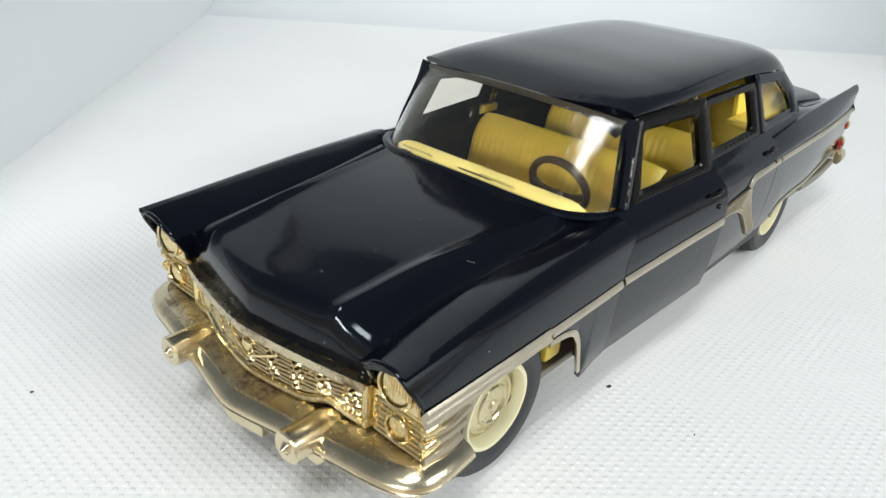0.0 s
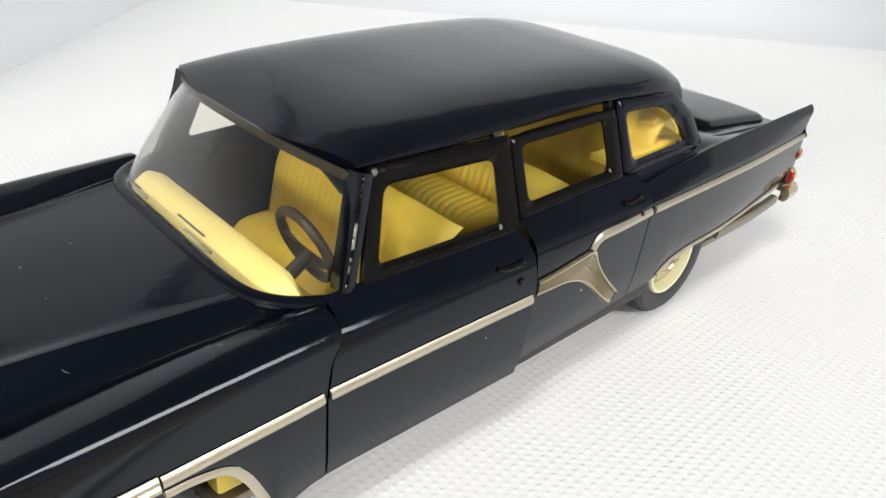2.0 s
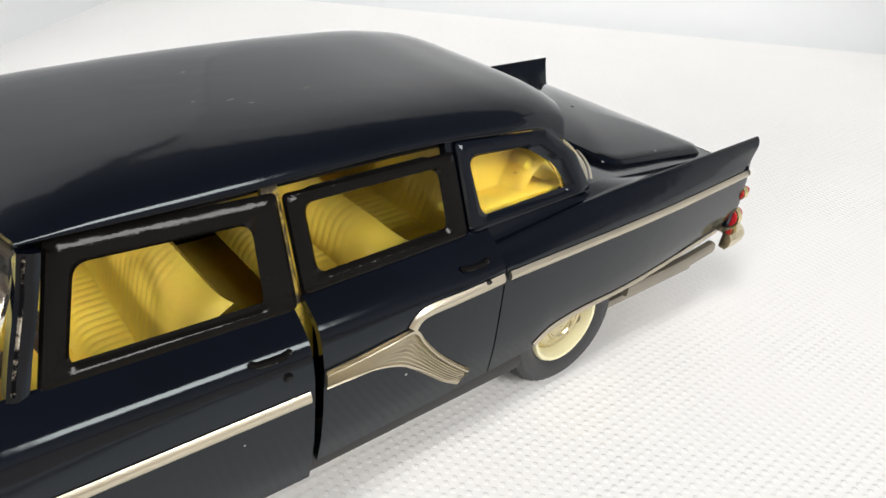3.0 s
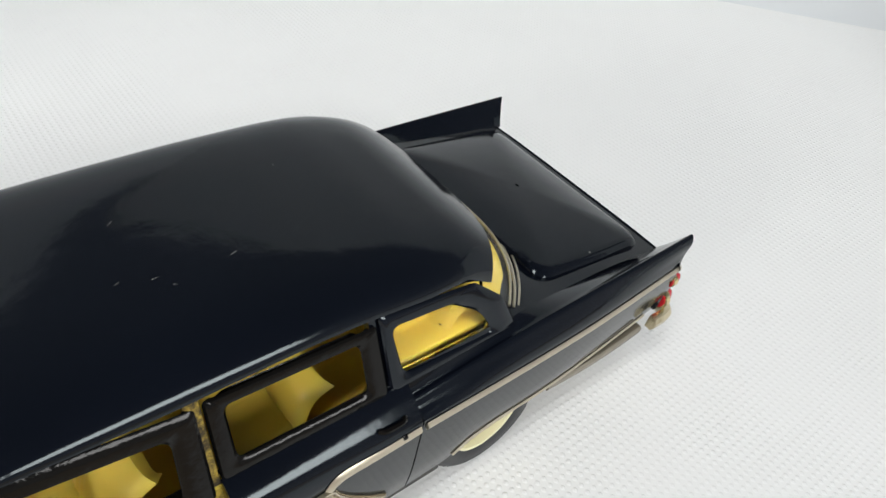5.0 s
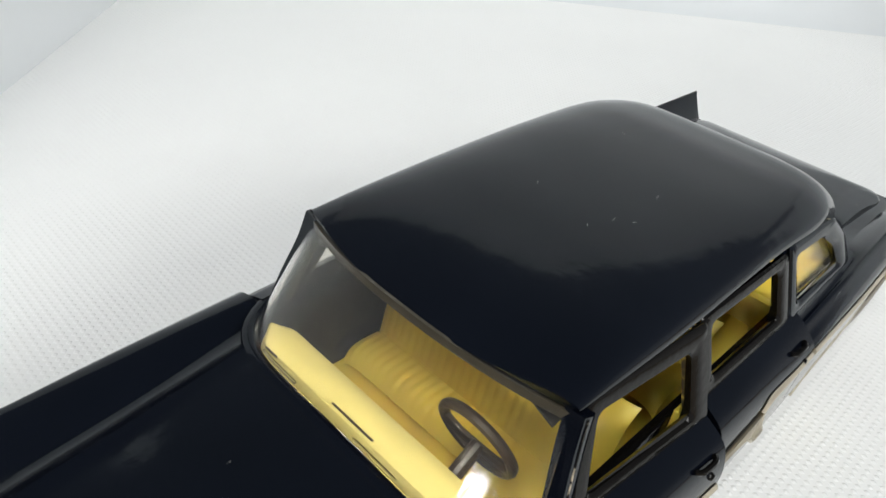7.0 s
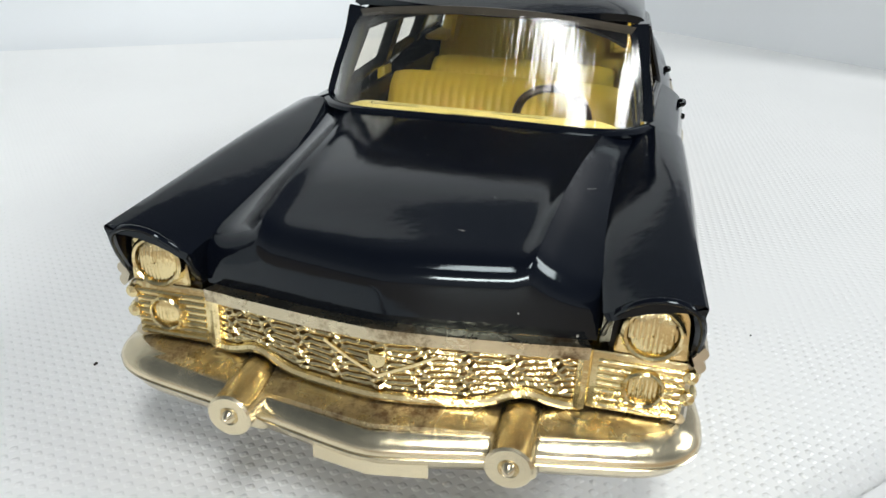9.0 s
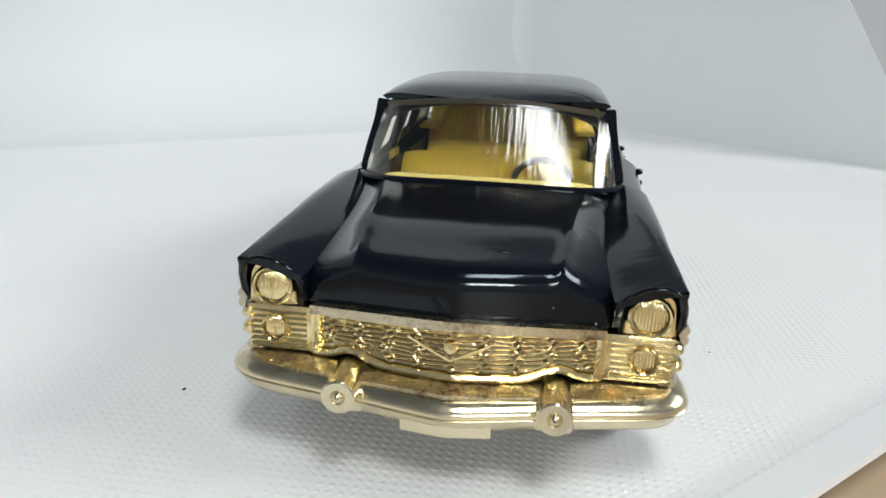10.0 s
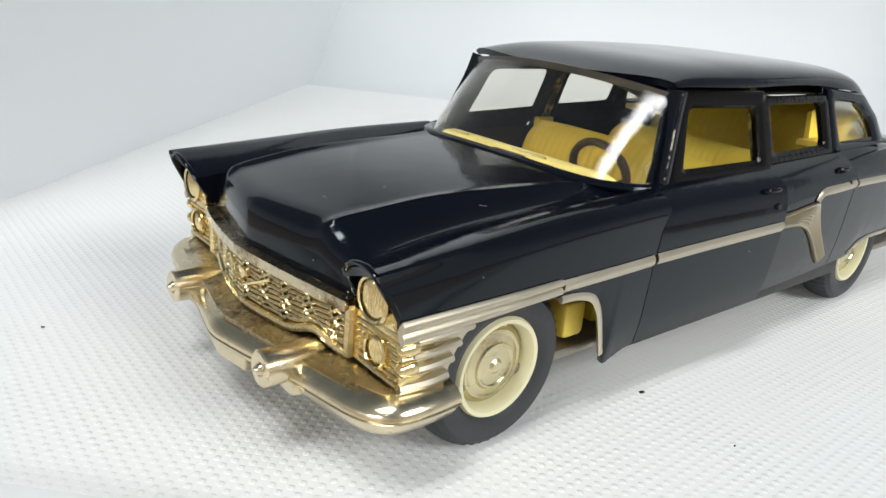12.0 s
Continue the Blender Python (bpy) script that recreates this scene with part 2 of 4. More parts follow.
def sweep(path, profile, up=(0, 0, 1), cap=True):
    """A closed profile of (side, up) offsets carried along a path."""
    path = np.array(path, float)
    tan = np.gradient(path, axis=0)
    tan /= np.linalg.norm(tan, axis=1, keepdims=True)
    up = np.array(up, float)
    verts, faces = [], []
    m = len(profile)
    for p, t in zip(path, tan):
        side = np.cross(t, up)
        side /= np.linalg.norm(side)
        top = np.cross(side, t)
        verts += [tuple(p + side * a + top * b) for a, b in profile]
    for i in range(len(path) - 1):
        for j in range(m):
            faces.append((i * m + j, i * m + (j + 1) % m, (i + 1) * m + (j + 1) % m, (i + 1) * m + j))
    if cap:
        faces.append(tuple(range(m))[::-1])
        faces.append(tuple((len(path) - 1) * m + j for j in range(m)))
    return verts, faces


def circle(r, n=12, ry=None):
    return [(r * math.cos(2 * math.pi * i / n), (ry or r) * math.sin(2 * math.pi * i / n)) for i in range(n)]


def lathe(profile, centre, axis="y", n=48, s=1):
    """Turns a profile of (radius, along) about an axis through the centre."""
    cx, cy, cz = centre
    verts, faces = [], []
    m = len(profile)
    for i in range(n):
        a = 2 * math.pi * i / n
        for r, h in profile:
            c, d = r * math.cos(a), r * math.sin(a)
            verts.append((cx + c, cy + s * h, cz + d) if axis == "y" else (cx + s * h, cy + c, cz + d))
    for i in range(n):
        for j in range(m - 1):
            a, b = i * m + j, ((i + 1) % n) * m + j
            faces.append((a, a + 1, b + 1, b))
    return verts, faces


def box(x0, x1, y0, y1, z0, z1, bevel=0.0):
    """A block with chamfered edges."""
    bm = bmesh.new()
    bmesh.ops.create_cube(bm, size=1)
    for v in bm.verts:
        v.co = ((x0 + x1) / 2 + v.co.x * (x1 - x0), (y0 + y1) / 2 + v.co.y * (y1 - y0), (z0 + z1) / 2 + v.co.z * (z1 - z0))
    if bevel:
        bmesh.ops.bevel(bm, geom=list(bm.edges), offset=bevel, segments=2, affect="EDGES", profile=0.5)
    bm.verts.index_update()
    out = [tuple(v.co) for v in bm.verts], [[v.index for v in f.verts] for f in bm.faces]
    bm.free()
    return out


def rounded(corners, radii, k=7):
    """A polygon with rounded corners, k points a corner."""
    c = [np.array(p, float) for p in corners]
    out = []
    for i, p in enumerate(c):
        a, b = c[i - 1] - p, c[(i + 1) % len(c)] - p
        a, b = a / np.linalg.norm(a), b / np.linalg.norm(b)
        r = radii if np.isscalar(radii) else radii[i]
        s, e = p + a * r, p + b * r
        for t in np.linspace(0, 1, k):
            out.append((1 - t) ** 2 * s + 2 * t * (1 - t) * p + t * t * e)
    return np.array(out)


def table(xs, ys):
    """A smooth function through given values."""
    xs, ys = np.array(xs, float), np.array(ys, float)
    slope = np.gradient(ys, xs)

    def f(x):
        x = min(max(x, xs[0]), xs[-1])
        i = min(int(np.searchsorted(xs, x, "right")) - 1, len(xs) - 2)
        h = xs[i + 1] - xs[i]
        t = (x - xs[i]) / h
        return (2 * t**3 - 3 * t * t + 1) * ys[i] + (t**3 - 2 * t * t + t) * h * slope[i] + (3 * t * t - 2 * t**3) * ys[i + 1] + (t**3 - t * t) * h * slope[i + 1]

    return f


def line(xs, ys):
    return lambda x: float(np.interp(x, xs, ys))


# ---- the photo box, table and room ----
def slab(name, corners, thick, mat, label, category):
    """A flat piece of the setting: corners in order, thickness along its normal."""
    c = [Vector(p) for p in corners]
    nrm = (c[1] - c[0]).cross(c[2] - c[0]).normalized() * thick
    verts = [tuple(p) for p in c] + [tuple(p + nrm) for p in c]
    faces = [(0, 1, 2, 3), (4, 7, 6, 5), (0, 4, 5, 1), (1, 5, 6, 2), (2, 6, 7, 3), (3, 7, 4, 0)]
    return tagged(mesh_object(name, verts, faces, mat, scale=1.0), label, category, kind="structure")


U0, U1, V0, V1 = -0.094, 0.234, 0.0, 0.301
R = 0.045


def sheet(name, rows, mat, label, category):
    """A sheet of the setting from rows of places."""
    n, m = len(rows), len(rows[0])
    verts = [tuple(p) for row in rows for p in row]
    faces = [(i * m + j, i * m + j + 1, (i + 1) * m + j + 1, (i + 1) * m + j) for i in range(n - 1) for j in range(m - 1)]
    return tagged(mesh_object(name, verts, faces, mat, scale=1.0), label, category, kind="structure")


# above the cove, an added unseen inward curl softens the wall's reflection in the roof
COVE_AND_CURL = [(R - R * math.sin(a), R - R * math.cos(a)) for a in np.linspace(0, math.pi / 2, 12)] + [(0.0, 0.07), (0.003, 0.10), (0.012, 0.13), (0.03, 0.155), (0.055, 0.172), (0.085, 0.182)]
us = np.linspace(U0, U1, 12)
sheet("floor", [[in_box(u, v, 0) for u in np.linspace(U0 - 0.001, U1, 10)] for v in np.linspace(V0, V1 - R, 10)], EMBOSSED, "white embossed vinyl floor sheet of a photo box", "floor")
sheet("wall_back", [[in_box(u, V1 - d, z) for u in us] for d, z in COVE_AND_CURL], WHITE, "plain white back wall curving into the floor", "wall")
# the side walls slope up from the open front and turn into the back sheet in a soft corner
RC = 0.012
TURN = [(RC * (1 - math.cos(a)), RC * (1 - math.sin(a))) for a in np.linspace(0, math.pi / 2, 9)]


def side_wall(name, u_wall, inward, foot, levels, label):
    rows = []
    for z in levels:
        v0 = min(foot + max(z, 0) / 1.5, V1 - RC - 0.002)
        row = [in_box(u_wall, v0 + (V1 - RC - v0) * f, z) for f in np.linspace(0, 1, 7)[:-1]]
        rows.append(row + [in_box(u_wall + inward * du, V1 + 0.0008 - dv, z) for du, dv in TURN])
    sheet(name, rows, WHITE, label, "wall")


side_wall("wall_left", U0, 1, 0.033, (-0.001, 0.02, 0.05, 0.08, 0.12, 0.16), "plain white sloped side wall standing on the vinyl floor")
side_wall("wall_right", U1, -1, 0.073, (-0.001, 0.02, 0.05, 0.08, 0.12, 0.16), "plain white sloped side wall of the photo box")
slab("trim", [in_box(U0, -0.0045, 0.0006), in_box(U1, -0.0045, 0.0006), in_box(U1, 0.0, 0.0006), in_box(U0, 0.0, 0.0006)], 0.0012, STRIP, "smooth white rim strip along the box front", "edge strip")
slab("table_top", [(-0.8, -0.8, -0.004), (0.9, -0.8, -0.004), (0.9, 0.9, -0.004), (-0.8, 0.9, -0.004)], -0.02, WOOD, "beige laminate table top under the photo box", "table top")

# ---- the model car ----
car = new("model_car")
tagged(car, "black lacquered diecast model limousine with gilded chrome and yellow interior", "model car")

W = table([-54, -40, -10, 25, 50, 72], [21.6, 21.9, 22.0, 22.3, 21.9, 20.4])
ZM = line([-52, -19, 5, 15, 25, 71], [16.0, 17.0, 18.1, 19.6, 21.2, 20.8])
ZB = line([-54, -34, -32.6, -30, -27.5, -26.1, -24.9, -23.7, -22.7, -19, 5, 30, 31.7, 34, 38, 47, 66, 72], [15.6, 15.6, 15.5, 15.2, 14.2, 11.2, 8.2, 6.0, 6.0, 7.0, 8.2, 9.2, 9.4, 10.6, 11.2, 11.2, 12.2, 12.6])
BELT_Z = line([-25, -14, 7, 20, 38], [23.4, 23.9, 24.5, 25.0, 25.7])
BELT_Y = line([-25, -14, 7, 25, 38], [17.6, 18.0, 18.6, 19.0, 18.8])


def tumble(x, z):
    """Half width of the glasshouse side."""
    return BELT_Y(x) - 0.34 * (z - BELT_Z(x))


CREST_Y = table([-54, -45, -30, -18], [20.9, 20.6, 19.8, 19.2])
CREST_Z = table([-54, -45, -30, -18], [20.85, 21.6, 22.9, 23.5])
VAL_Y = table([-54, -45, -30, -18], [15.0, 14.6, 15.2, 16.8])
VAL_Z = table([-54, -50.5, -45, -30, -18], [19.1, 19.5, 20.35, 21.9, 22.85])


def low_side(x):
    w, b, m = W(x), ZB(x), ZM(x)
    return [(w - 0.9 * min(1, (m - b) / 9), b), (w - 0.35 * min(1, (m - b) / 9), b + 0.35 * (m - b)), (w, m)]


def fender_section(x):
    w, m, cz = W(x), ZM(x), CREST_Z(x)
    return low_side(x) + [(w - 0.15, m + 0.5 * (cz - m)), (w - 0.55, cz - 0.9), (CREST_Y(x), cz), (0.5 * (CREST_Y(x) + VAL_Y(x)), 0.45 * cz + 0.55 * VAL_Z(x) + 0.1 + 0.12 * (cz - VAL_Z(x))), (VAL_Y(x) + 0.1, VAL_Z(x)), (VAL_Y(x), VAL_Z(x) - 0.5), (VAL_Y(x), VAL_Z(x) - 3.2)]


def door_section(x):
    w, m, bz, by = W(x), ZM(x), BELT_Z(x), BELT_Y(x)
    return low_side(x) + [(w - 0.1, m + 0.45 * (bz - 1.2 - m)), (w - 0.7, bz - 2.0), (w - 1.9, bz - 0.9), (by, bz)]


FIN_Z = table([25, 38, 50, 72], [23.8, 24.9, 25.1, 25.1])
FIN_Y = table([25, 38, 50, 72], [20.4, 20.3, 20.0, 19.4])
DECK_Y = table([25, 36, 42, 50, 72], [18.95, 18.7, 17.9, 17.2, 16.6])
DECK_Z = table([25, 36, 42, 50, 60, 72], [25.2, 25.6, 25.3, 24.1, 23.0, 21.4])


def tail_section(x):
    w, m, fz, fy = W(x), ZM(x), FIN_Z(x), FIN_Y(x)
    return low_side(x) + [(w - 0.2, m + 0.45 * (fz - m)), (fy + 0.75, fz - 0.8), (fy, fz), (fy - 0.7, fz - 0.25 * max(0.0, fz - DECK_Z(x))), (DECK_Y(x), DECK_Z(x))]


def side_y(x, z):
    """Half width of the body side at a place."""
    sec = spline(fender_section(x) if x < -17 else door_section(x) if x < 25.4 else tail_section(x), 60)
    k = int(np.argmax(sec[:, 1]))
    return float(np.interp(z, sec[: k + 1, 1], sec[: k + 1, 0]))


def seam_a(z):
    return float(np.interp(z, [5, 7, 12, 17, 20, 22.2, 26], [-19.2, -19.2, -19.4, -19.5, -18.9, -17.6, -17.2]))


def seam_b(z):
    return float(np.interp(z, [7, 14, 26], [4.6, 5.0, 5.2]))


def loft(section, xs, n, s, start=None, end=None):
    """A grid of the body side; start and end give the seams' x by height."""
    rows = []
    for i, x in enumerate(xs):
        sec = spline(section(x), n)
        f = i / (len(xs) - 1)
        row = []
        for y, z in sec:
            xx = x
            if start and f < 0.25:
                xx = x + (start(z) - xs[0]) * (1 - f / 0.25)
            if end and f > 0.75:
                xx = x + (end(z) - xs[-1]) * (f - 0.75) / 0.25
            row.append((xx, s * y, z))
        rows.append(row)
    return rows


FENDER_X = sorted(set(list(np.linspace(-53.0, -33, 24)) + list(np.linspace(-32.6, -22.2, 30)) + list(np.linspace(-22, -17.5, 6))))
GAP = 0.22


def brow(rows):
    """Pulls the front edge of a fender into a hooded lip."""
    n = 6
    for i in range(n):
        f = 1 - i / n
        rows[i] = [(x + f * (0.55 * max(0, 20.3 - z) - 0.2 + 0.5 * max(0.0, 1 - ((abs(y) - 18.0) / 2.6) ** 2)), y, z) for x, y, z in rows[i]]
    return rows


def strip(path, half, proud, s, n, parent, name, mat, ridges=1, label=""):
    """A half-round trim strip that follows the body side along a path of (x, z)."""
    p = spline(path, n)
    t = np.gradient(p, axis=0)
    t /= np.linalg.norm(t, axis=1, keepdims=True)
    k = 4 * ridges + 1
    rows = []
    for (x, z), (tx, tz), f in zip(p, t, np.linspace(0, 1, n)):
        h = half(f) if callable(half) else half
        row = []
        for j in range(k):
            a = -1 + 2 * j / (k - 1)
            q = (x - tz * a * h, z + tx * a * h)
            d = proud * (0.25 + 0.75 * abs(math.sin(math.pi * ridges * j / (k - 1))) ** 0.7)
            row.append((q[0], s * (side_y(q[0], q[1]) + d), q[1]))
        rows.append(row)
    v, f = shell(rows, proud + 0.25, centre=(p[:, 0].mean(), 0, p[:, 1].mean()))
    return mesh_object(name, v, f, mat, parent, label, 50)


def door_frame(outer, inner, s, lift=0.0, thick=1.3, radius=(0.5, 1.0)):
    """The window frame of a door: a ring in the glasshouse side, with rounded faces."""
    k = 6
    o, i = rounded(outer, radius[0], k), rounded(inner, radius[1], k)
    rows = []
    for f, d in ((0.0, 0.0), (0.12, 0.28), (0.5, 0.36), (0.85, 0.28), (1.0, 0.0)):
        q = o * (1 - f) + i * f
        rows.append([(x, s * (tumble(x, z) + d + lift), z) for x, z in q])
    return shell(rows, thick, centre=(float(o[:, 0].mean()), 0, 28), closed=True)


FRONT_OUT = [(-13.9, 23.6), (4.8, 24.2), (4.7, 33.1), (-11.2, 33.1)]
FRONT_IN = [(-11.7, 24.7), (2.2, 24.9), (2.4, 31.2), (-9.8, 31.2)]
REAR_OUT = [(5.8, 24.3), (23.0, 25.0), (22.6, 32.5), (5.8, 32.3)]
REAR_IN = [(7.6, 25.6), (20.8, 25.9), (20.6, 31.4), (7.5, 31.2)]
QUART_OUT = [(23.2, 25.1), (40.0, 25.5), (38.2, 29.4), (34.5, 32.4), (22.8, 33.4)]
QUART_IN = [(24.9, 26.2), (36.7, 26.0), (34.9, 29.0), (31.2, 31.3), (24.1, 31.7)]


def handle(x, z, s, parent):
    """A door handle: a bar on two posts with a lock button under it."""
    y = side_y(x, z)
    bar = sweep(spline([(x - 1.6, s * (y + 0.1), z), (x - 1.0, s * (y + 0.55), z + 0.05), (x + 0.8, s * (y + 0.6), z + 0.1), (x + 1.5, s * (y + 0.15), z)], 10), circle(0.28, 8))
    lock = lathe([(0.0, 0.35), (0.3, 0.3), (0.42, 0.0), (0.42, -0.2)], (x + 1.0, s * side_y(x + 1, z - 1.9), z - 1.9), "y", 12, s)
    mesh_object("handle", *join(bar, lock), BLACK_EDGE, parent, "black lacquered door handle with lock button")


def body_side(s):
    # front fender
    rows = brow(loft(fender_section, FENDER_X, 30, s, end=lambda z: seam_a(z) - GAP))
    fender = mesh_object("front_fender", *shell(rows, 0.7), BLACK, car)
    rim = [(21.35, 15.7), (21.3, 18.3), (20.75, 20.0), (19.6, 20.75), (18.0, 20.75), (16.6, 20.2), (15.5, 18.9), (15.05, 16.9)]
    rim = [(-52.85 + 0.55 * max(0.0, 20.3 - z) - 0.15, s * y, z) for y, z in rim]
    mesh_object("headlamp_brow", *sweep(spline(rim, 40), circle(0.24, 10, 0.3), up=(1, 0, 0)), BLACK, fender)
    # front door
    xs = np.linspace(-16.9, 5.0, 24)
    rows = loft(door_section, xs, 26, s, start=lambda z: seam_a(z) + GAP, end=lambda z: seam_b(z) - 0.75)
    d1 = mesh_object("front_door", *shell(rows, 0.8), BLACK, car)
    mesh_object("window_frame", *door_frame(FRONT_OUT, FRONT_IN, s), BLACK_EDGE, d1)
    handle(1.2, 22.6, s, d1)
    if s < 0:
        # this door stands a hair open at its rear edge
        hinge = Vector((-17.0 * MM, -20.0 * MM, 0))
        d1.matrix_basis = Matrix.Translation(hinge) @ Matrix.Rotation(radians(-3.2), 4, "Z") @ Matrix.Translation(-hinge)
    # rear door
    xs = np.linspace(5.2, 25.3, 24)
    rows = loft(door_section, xs, 26, s, start=lambda z: seam_b(z) + 0.6, end=lambda z: 25.3 - 0.09)
    d2 = mesh_object("rear_door", *shell(rows, 0.8), BLACK, car)
    mesh_object("window_frame", *door_frame(REAR_OUT, REAR_IN, s), BLACK_EDGE, d2)
    handle(22.0, 23.4, s, d2)
    # rear fender with tail fin
    xs = np.concatenate([np.linspace(25.3 + 0.09, 40, 20), np.linspace(41, 71.4, 26)])
    rows = loft(tail_section, xs, 32, s)
    rows[-1] = [(x + 0.7 - (0.55 * (25.1 - z) if z > 20.8 else 1.5 - 0.1 * (20.8 - z)), y, z) for x, y, z in rows[-1]]
    rf = mesh_object("rear_fender", *shell(rows, 0.7), BLACK, car)
    # quarter panel with its window
    q = mesh_object("quarter_panel", *door_frame(QUART_OUT, QUART_IN, s, 0.1, 1.2, (0.6, 1.2)), BLACK, car)
    glass = rounded(QUART_IN, 1.2, 6)
    c = glass.mean(0)
    rows = [[(x, s * (tumble(x, z) - 0.6), z) for x, z in c + (glass - c) * f] for f in (0.02, 0.5, 1.04)]
    pane = mesh_object("quarter_glass", *shell(rows, 0.4, (30, 0, 28), closed=True), HAZY_GLASS, q, "hazy plastic quarter window")
    pane.visible_shadow = False
    # front pillar
    post = spline([(-15.0, s * 17.6, 23.4), (-14.2, s * 17.1, 26), (-12.8, s * 16.2, 30), (-12.0, s * 15.8, 33.0)], 12)
    mesh_object("front_pillar", *sweep(post, [(-0.9, -0.7), (0.9, -0.7), (1.05, 0), (0.9, 0.7), (-0.9, 0.7), (-1.05, 0)], up=(1, 0, 0)), BLACK, car)
    edge = [(x - 0.35, y + s * 0.95, z) for x, y, z in post[1:]]
    mesh_object("pillar_edge", *sweep(edge, circle(0.13, 8, 0.16), up=(1, 0, 0)), WORN_EDGE, car, "worn bright edge of the front pillar")
    # black post between rear door and quarter window
    post = [(23.05, s * (tumble(23.05, z) - 0.75), z) for z in (24.0, 27.0, 30.0, 33.6)]
    mesh_object("rear_pillar", *sweep(post, [(-0.45, -1.1), (0.45, -1.1), (0.5, 0), (0.45, 1.1), (-0.45, 1.1), (-0.5, 0)], up=(1, 0, 0)), BLACK, car)
    # trim
    strip([(-51.2, 15.9), (-42, 16.3), (-33.75, 16.7)], lambda f: 1.05 - 0.25 * f, 0.45, s, 24, fender, "fender_trim", CHROME_SIDE, 2, "ribbed nickel trim spear")
    strip([(-33.55, 16.7), (-25, 16.9), (-20.0, 17.05)], 0.62, 0.4, s, 12, fender, "trim", CHROME_SIDE)
    strip([(-19.15, 17.05), (-6, 17.65), (3.9, 18.1)], 0.62, 0.4, s, 14, d1, "trim", CHROME_SIDE)
    strip([(14.5, 19.7), (15.1, 20.5), (16.4, 20.95), (20, 21.05), (25.0, 21.25)], 0.6, 0.4, s, 20, d2, "trim", CHROME_SIDE)
    strip([(25.8, 21.25), (40, 21.2), (55, 21.0), (70.2, 20.75)], 0.55, 0.4, s, 26, rf, "trim", CHROME_SIDE)
    # ribbed fan ornament on the rear door
    up = spline([(5.8, 18.75), (9, 19.0), (12.5, 19.45), (14.7, 19.6), (15.7, 18.0), (17.4, 15.7), (19.8, 13.2), (22.0, 11.2)], 40)
    lo = spline([(5.8, 17.5), (8, 17.35), (10.5, 17.1), (13, 16.3), (15, 15.0), (17.0, 13.3), (18.9, 11.6), (20.9, 10.2)], 40)
    rows = []
    for a, b in zip(up, lo):
        row = []
        for j in range(49):
            f = j / 48
            x, z = a * (1 - f) + b * f
            edge = 1.0 if j < 4 or j > 44 else 0.0
            row.append((x, s * (side_y(x, z) + 0.18 + (0.22 if edge else 0.17 * (1 + math.cos(2 * math.pi * (f - 0.08) * 8)) - 0.08)), z))
        rows.append(row)
    mesh_object("fan_ornament", *shell(rows, 0.4, (12, 0, 16)), CHROME_SIDE, d2, "ribbed nickel fan ornament", 40)
    # nickel edging of the wheel openings
    arch = [(-33.4, 15.3), (-31, 15.2), (-28.6, 14.5), (-27.1, 12.7), (-25.9, 10.0), (-24.9, 7.4)]
    strip(arch, 0.42, 0.3, s, 26, fender, "wheel_arch_trim", CHROME_SIDE)
    arch = [(31.9, 9.7), (33.6, 10.7), (36, 11.3), (40, 11.6), (47, 11.6), (57, 12.1), (67, 12.7)]
    strip(arch, 0.38, 0.3, s, 30, rf, "wheel_arch_trim", CHROME_SIDE)
    return fender


for s in (-1, 1):
    body_side(s)

# hood: a nose that drops to the grille, a raised middle between two soft ridges
HOOD_Z = table([-54, -49, -42, -35, -22, -17], [20.9, 21.45, 22.4, 22.85, 23.3, 23.5])
RIDGE_Y = table([-54, -49, -35, -17], [9.6, 10.2, 11.6, 14.2])


def lip(y):
    return -53.6 + 3.0 * (abs(y) / 14.4) ** 1.4, 16.6 - 0.7 * (abs(y) / 14.4) ** 1.5


def hood_top(x, y):
    a, ry, vy = abs(y), RIDGE_Y(x), VAL_Y(x) + 0.05
    top = HOOD_Z(x)
    # a crisp crest runs along each ridge and fades towards the cowl
    top += 0.42 * math.exp(-(((a - ry) / 0.85) ** 2)) * min(1.0, max(0.25, (-24 - x) / 16))
    if a <= ry:
        return top + 0.25 * (1 - (a / ry) ** 2)
    f = min(1, (a - ry) / (vy - ry))
    e = 0.2 * f * f * (3 - 2 * f) + 0.8 * math.sin(math.pi / 2 * f)
    return top * (1 - e) + VAL_Z(x) * e - 0.05


rows = []
for i in range(46):
    f = i / 45
    row = []
    for j in range(101):
        g = -1 + 2 * j / 100
        # nose rows are packed close together
        lx, lz = lip(15.0 * g)
        back = -21.9 + 5.2 * (abs(g) ** 7)
        x = lx + (back - lx) * f**2.2
        ry, vy = RIDGE_Y(x), VAL_Y(x) - 0.02
        a = abs(g)
        y = math.copysign(ry * a / 0.7 if a < 0.7 else ry + (vy - ry) * (a - 0.7) / 0.3, g)
        q = min(1.0, (x - lx) / 4.3)
        k = (1 - (1 - q) ** 4.8) ** (1 / 4.8)
        row.append((x, y, lz + (hood_top(x, y) - lz) * k))
    rows.append(row)
mesh_object("hood", *shell(rows, 0.7, (-30, 0, 10)), BLACK, car)

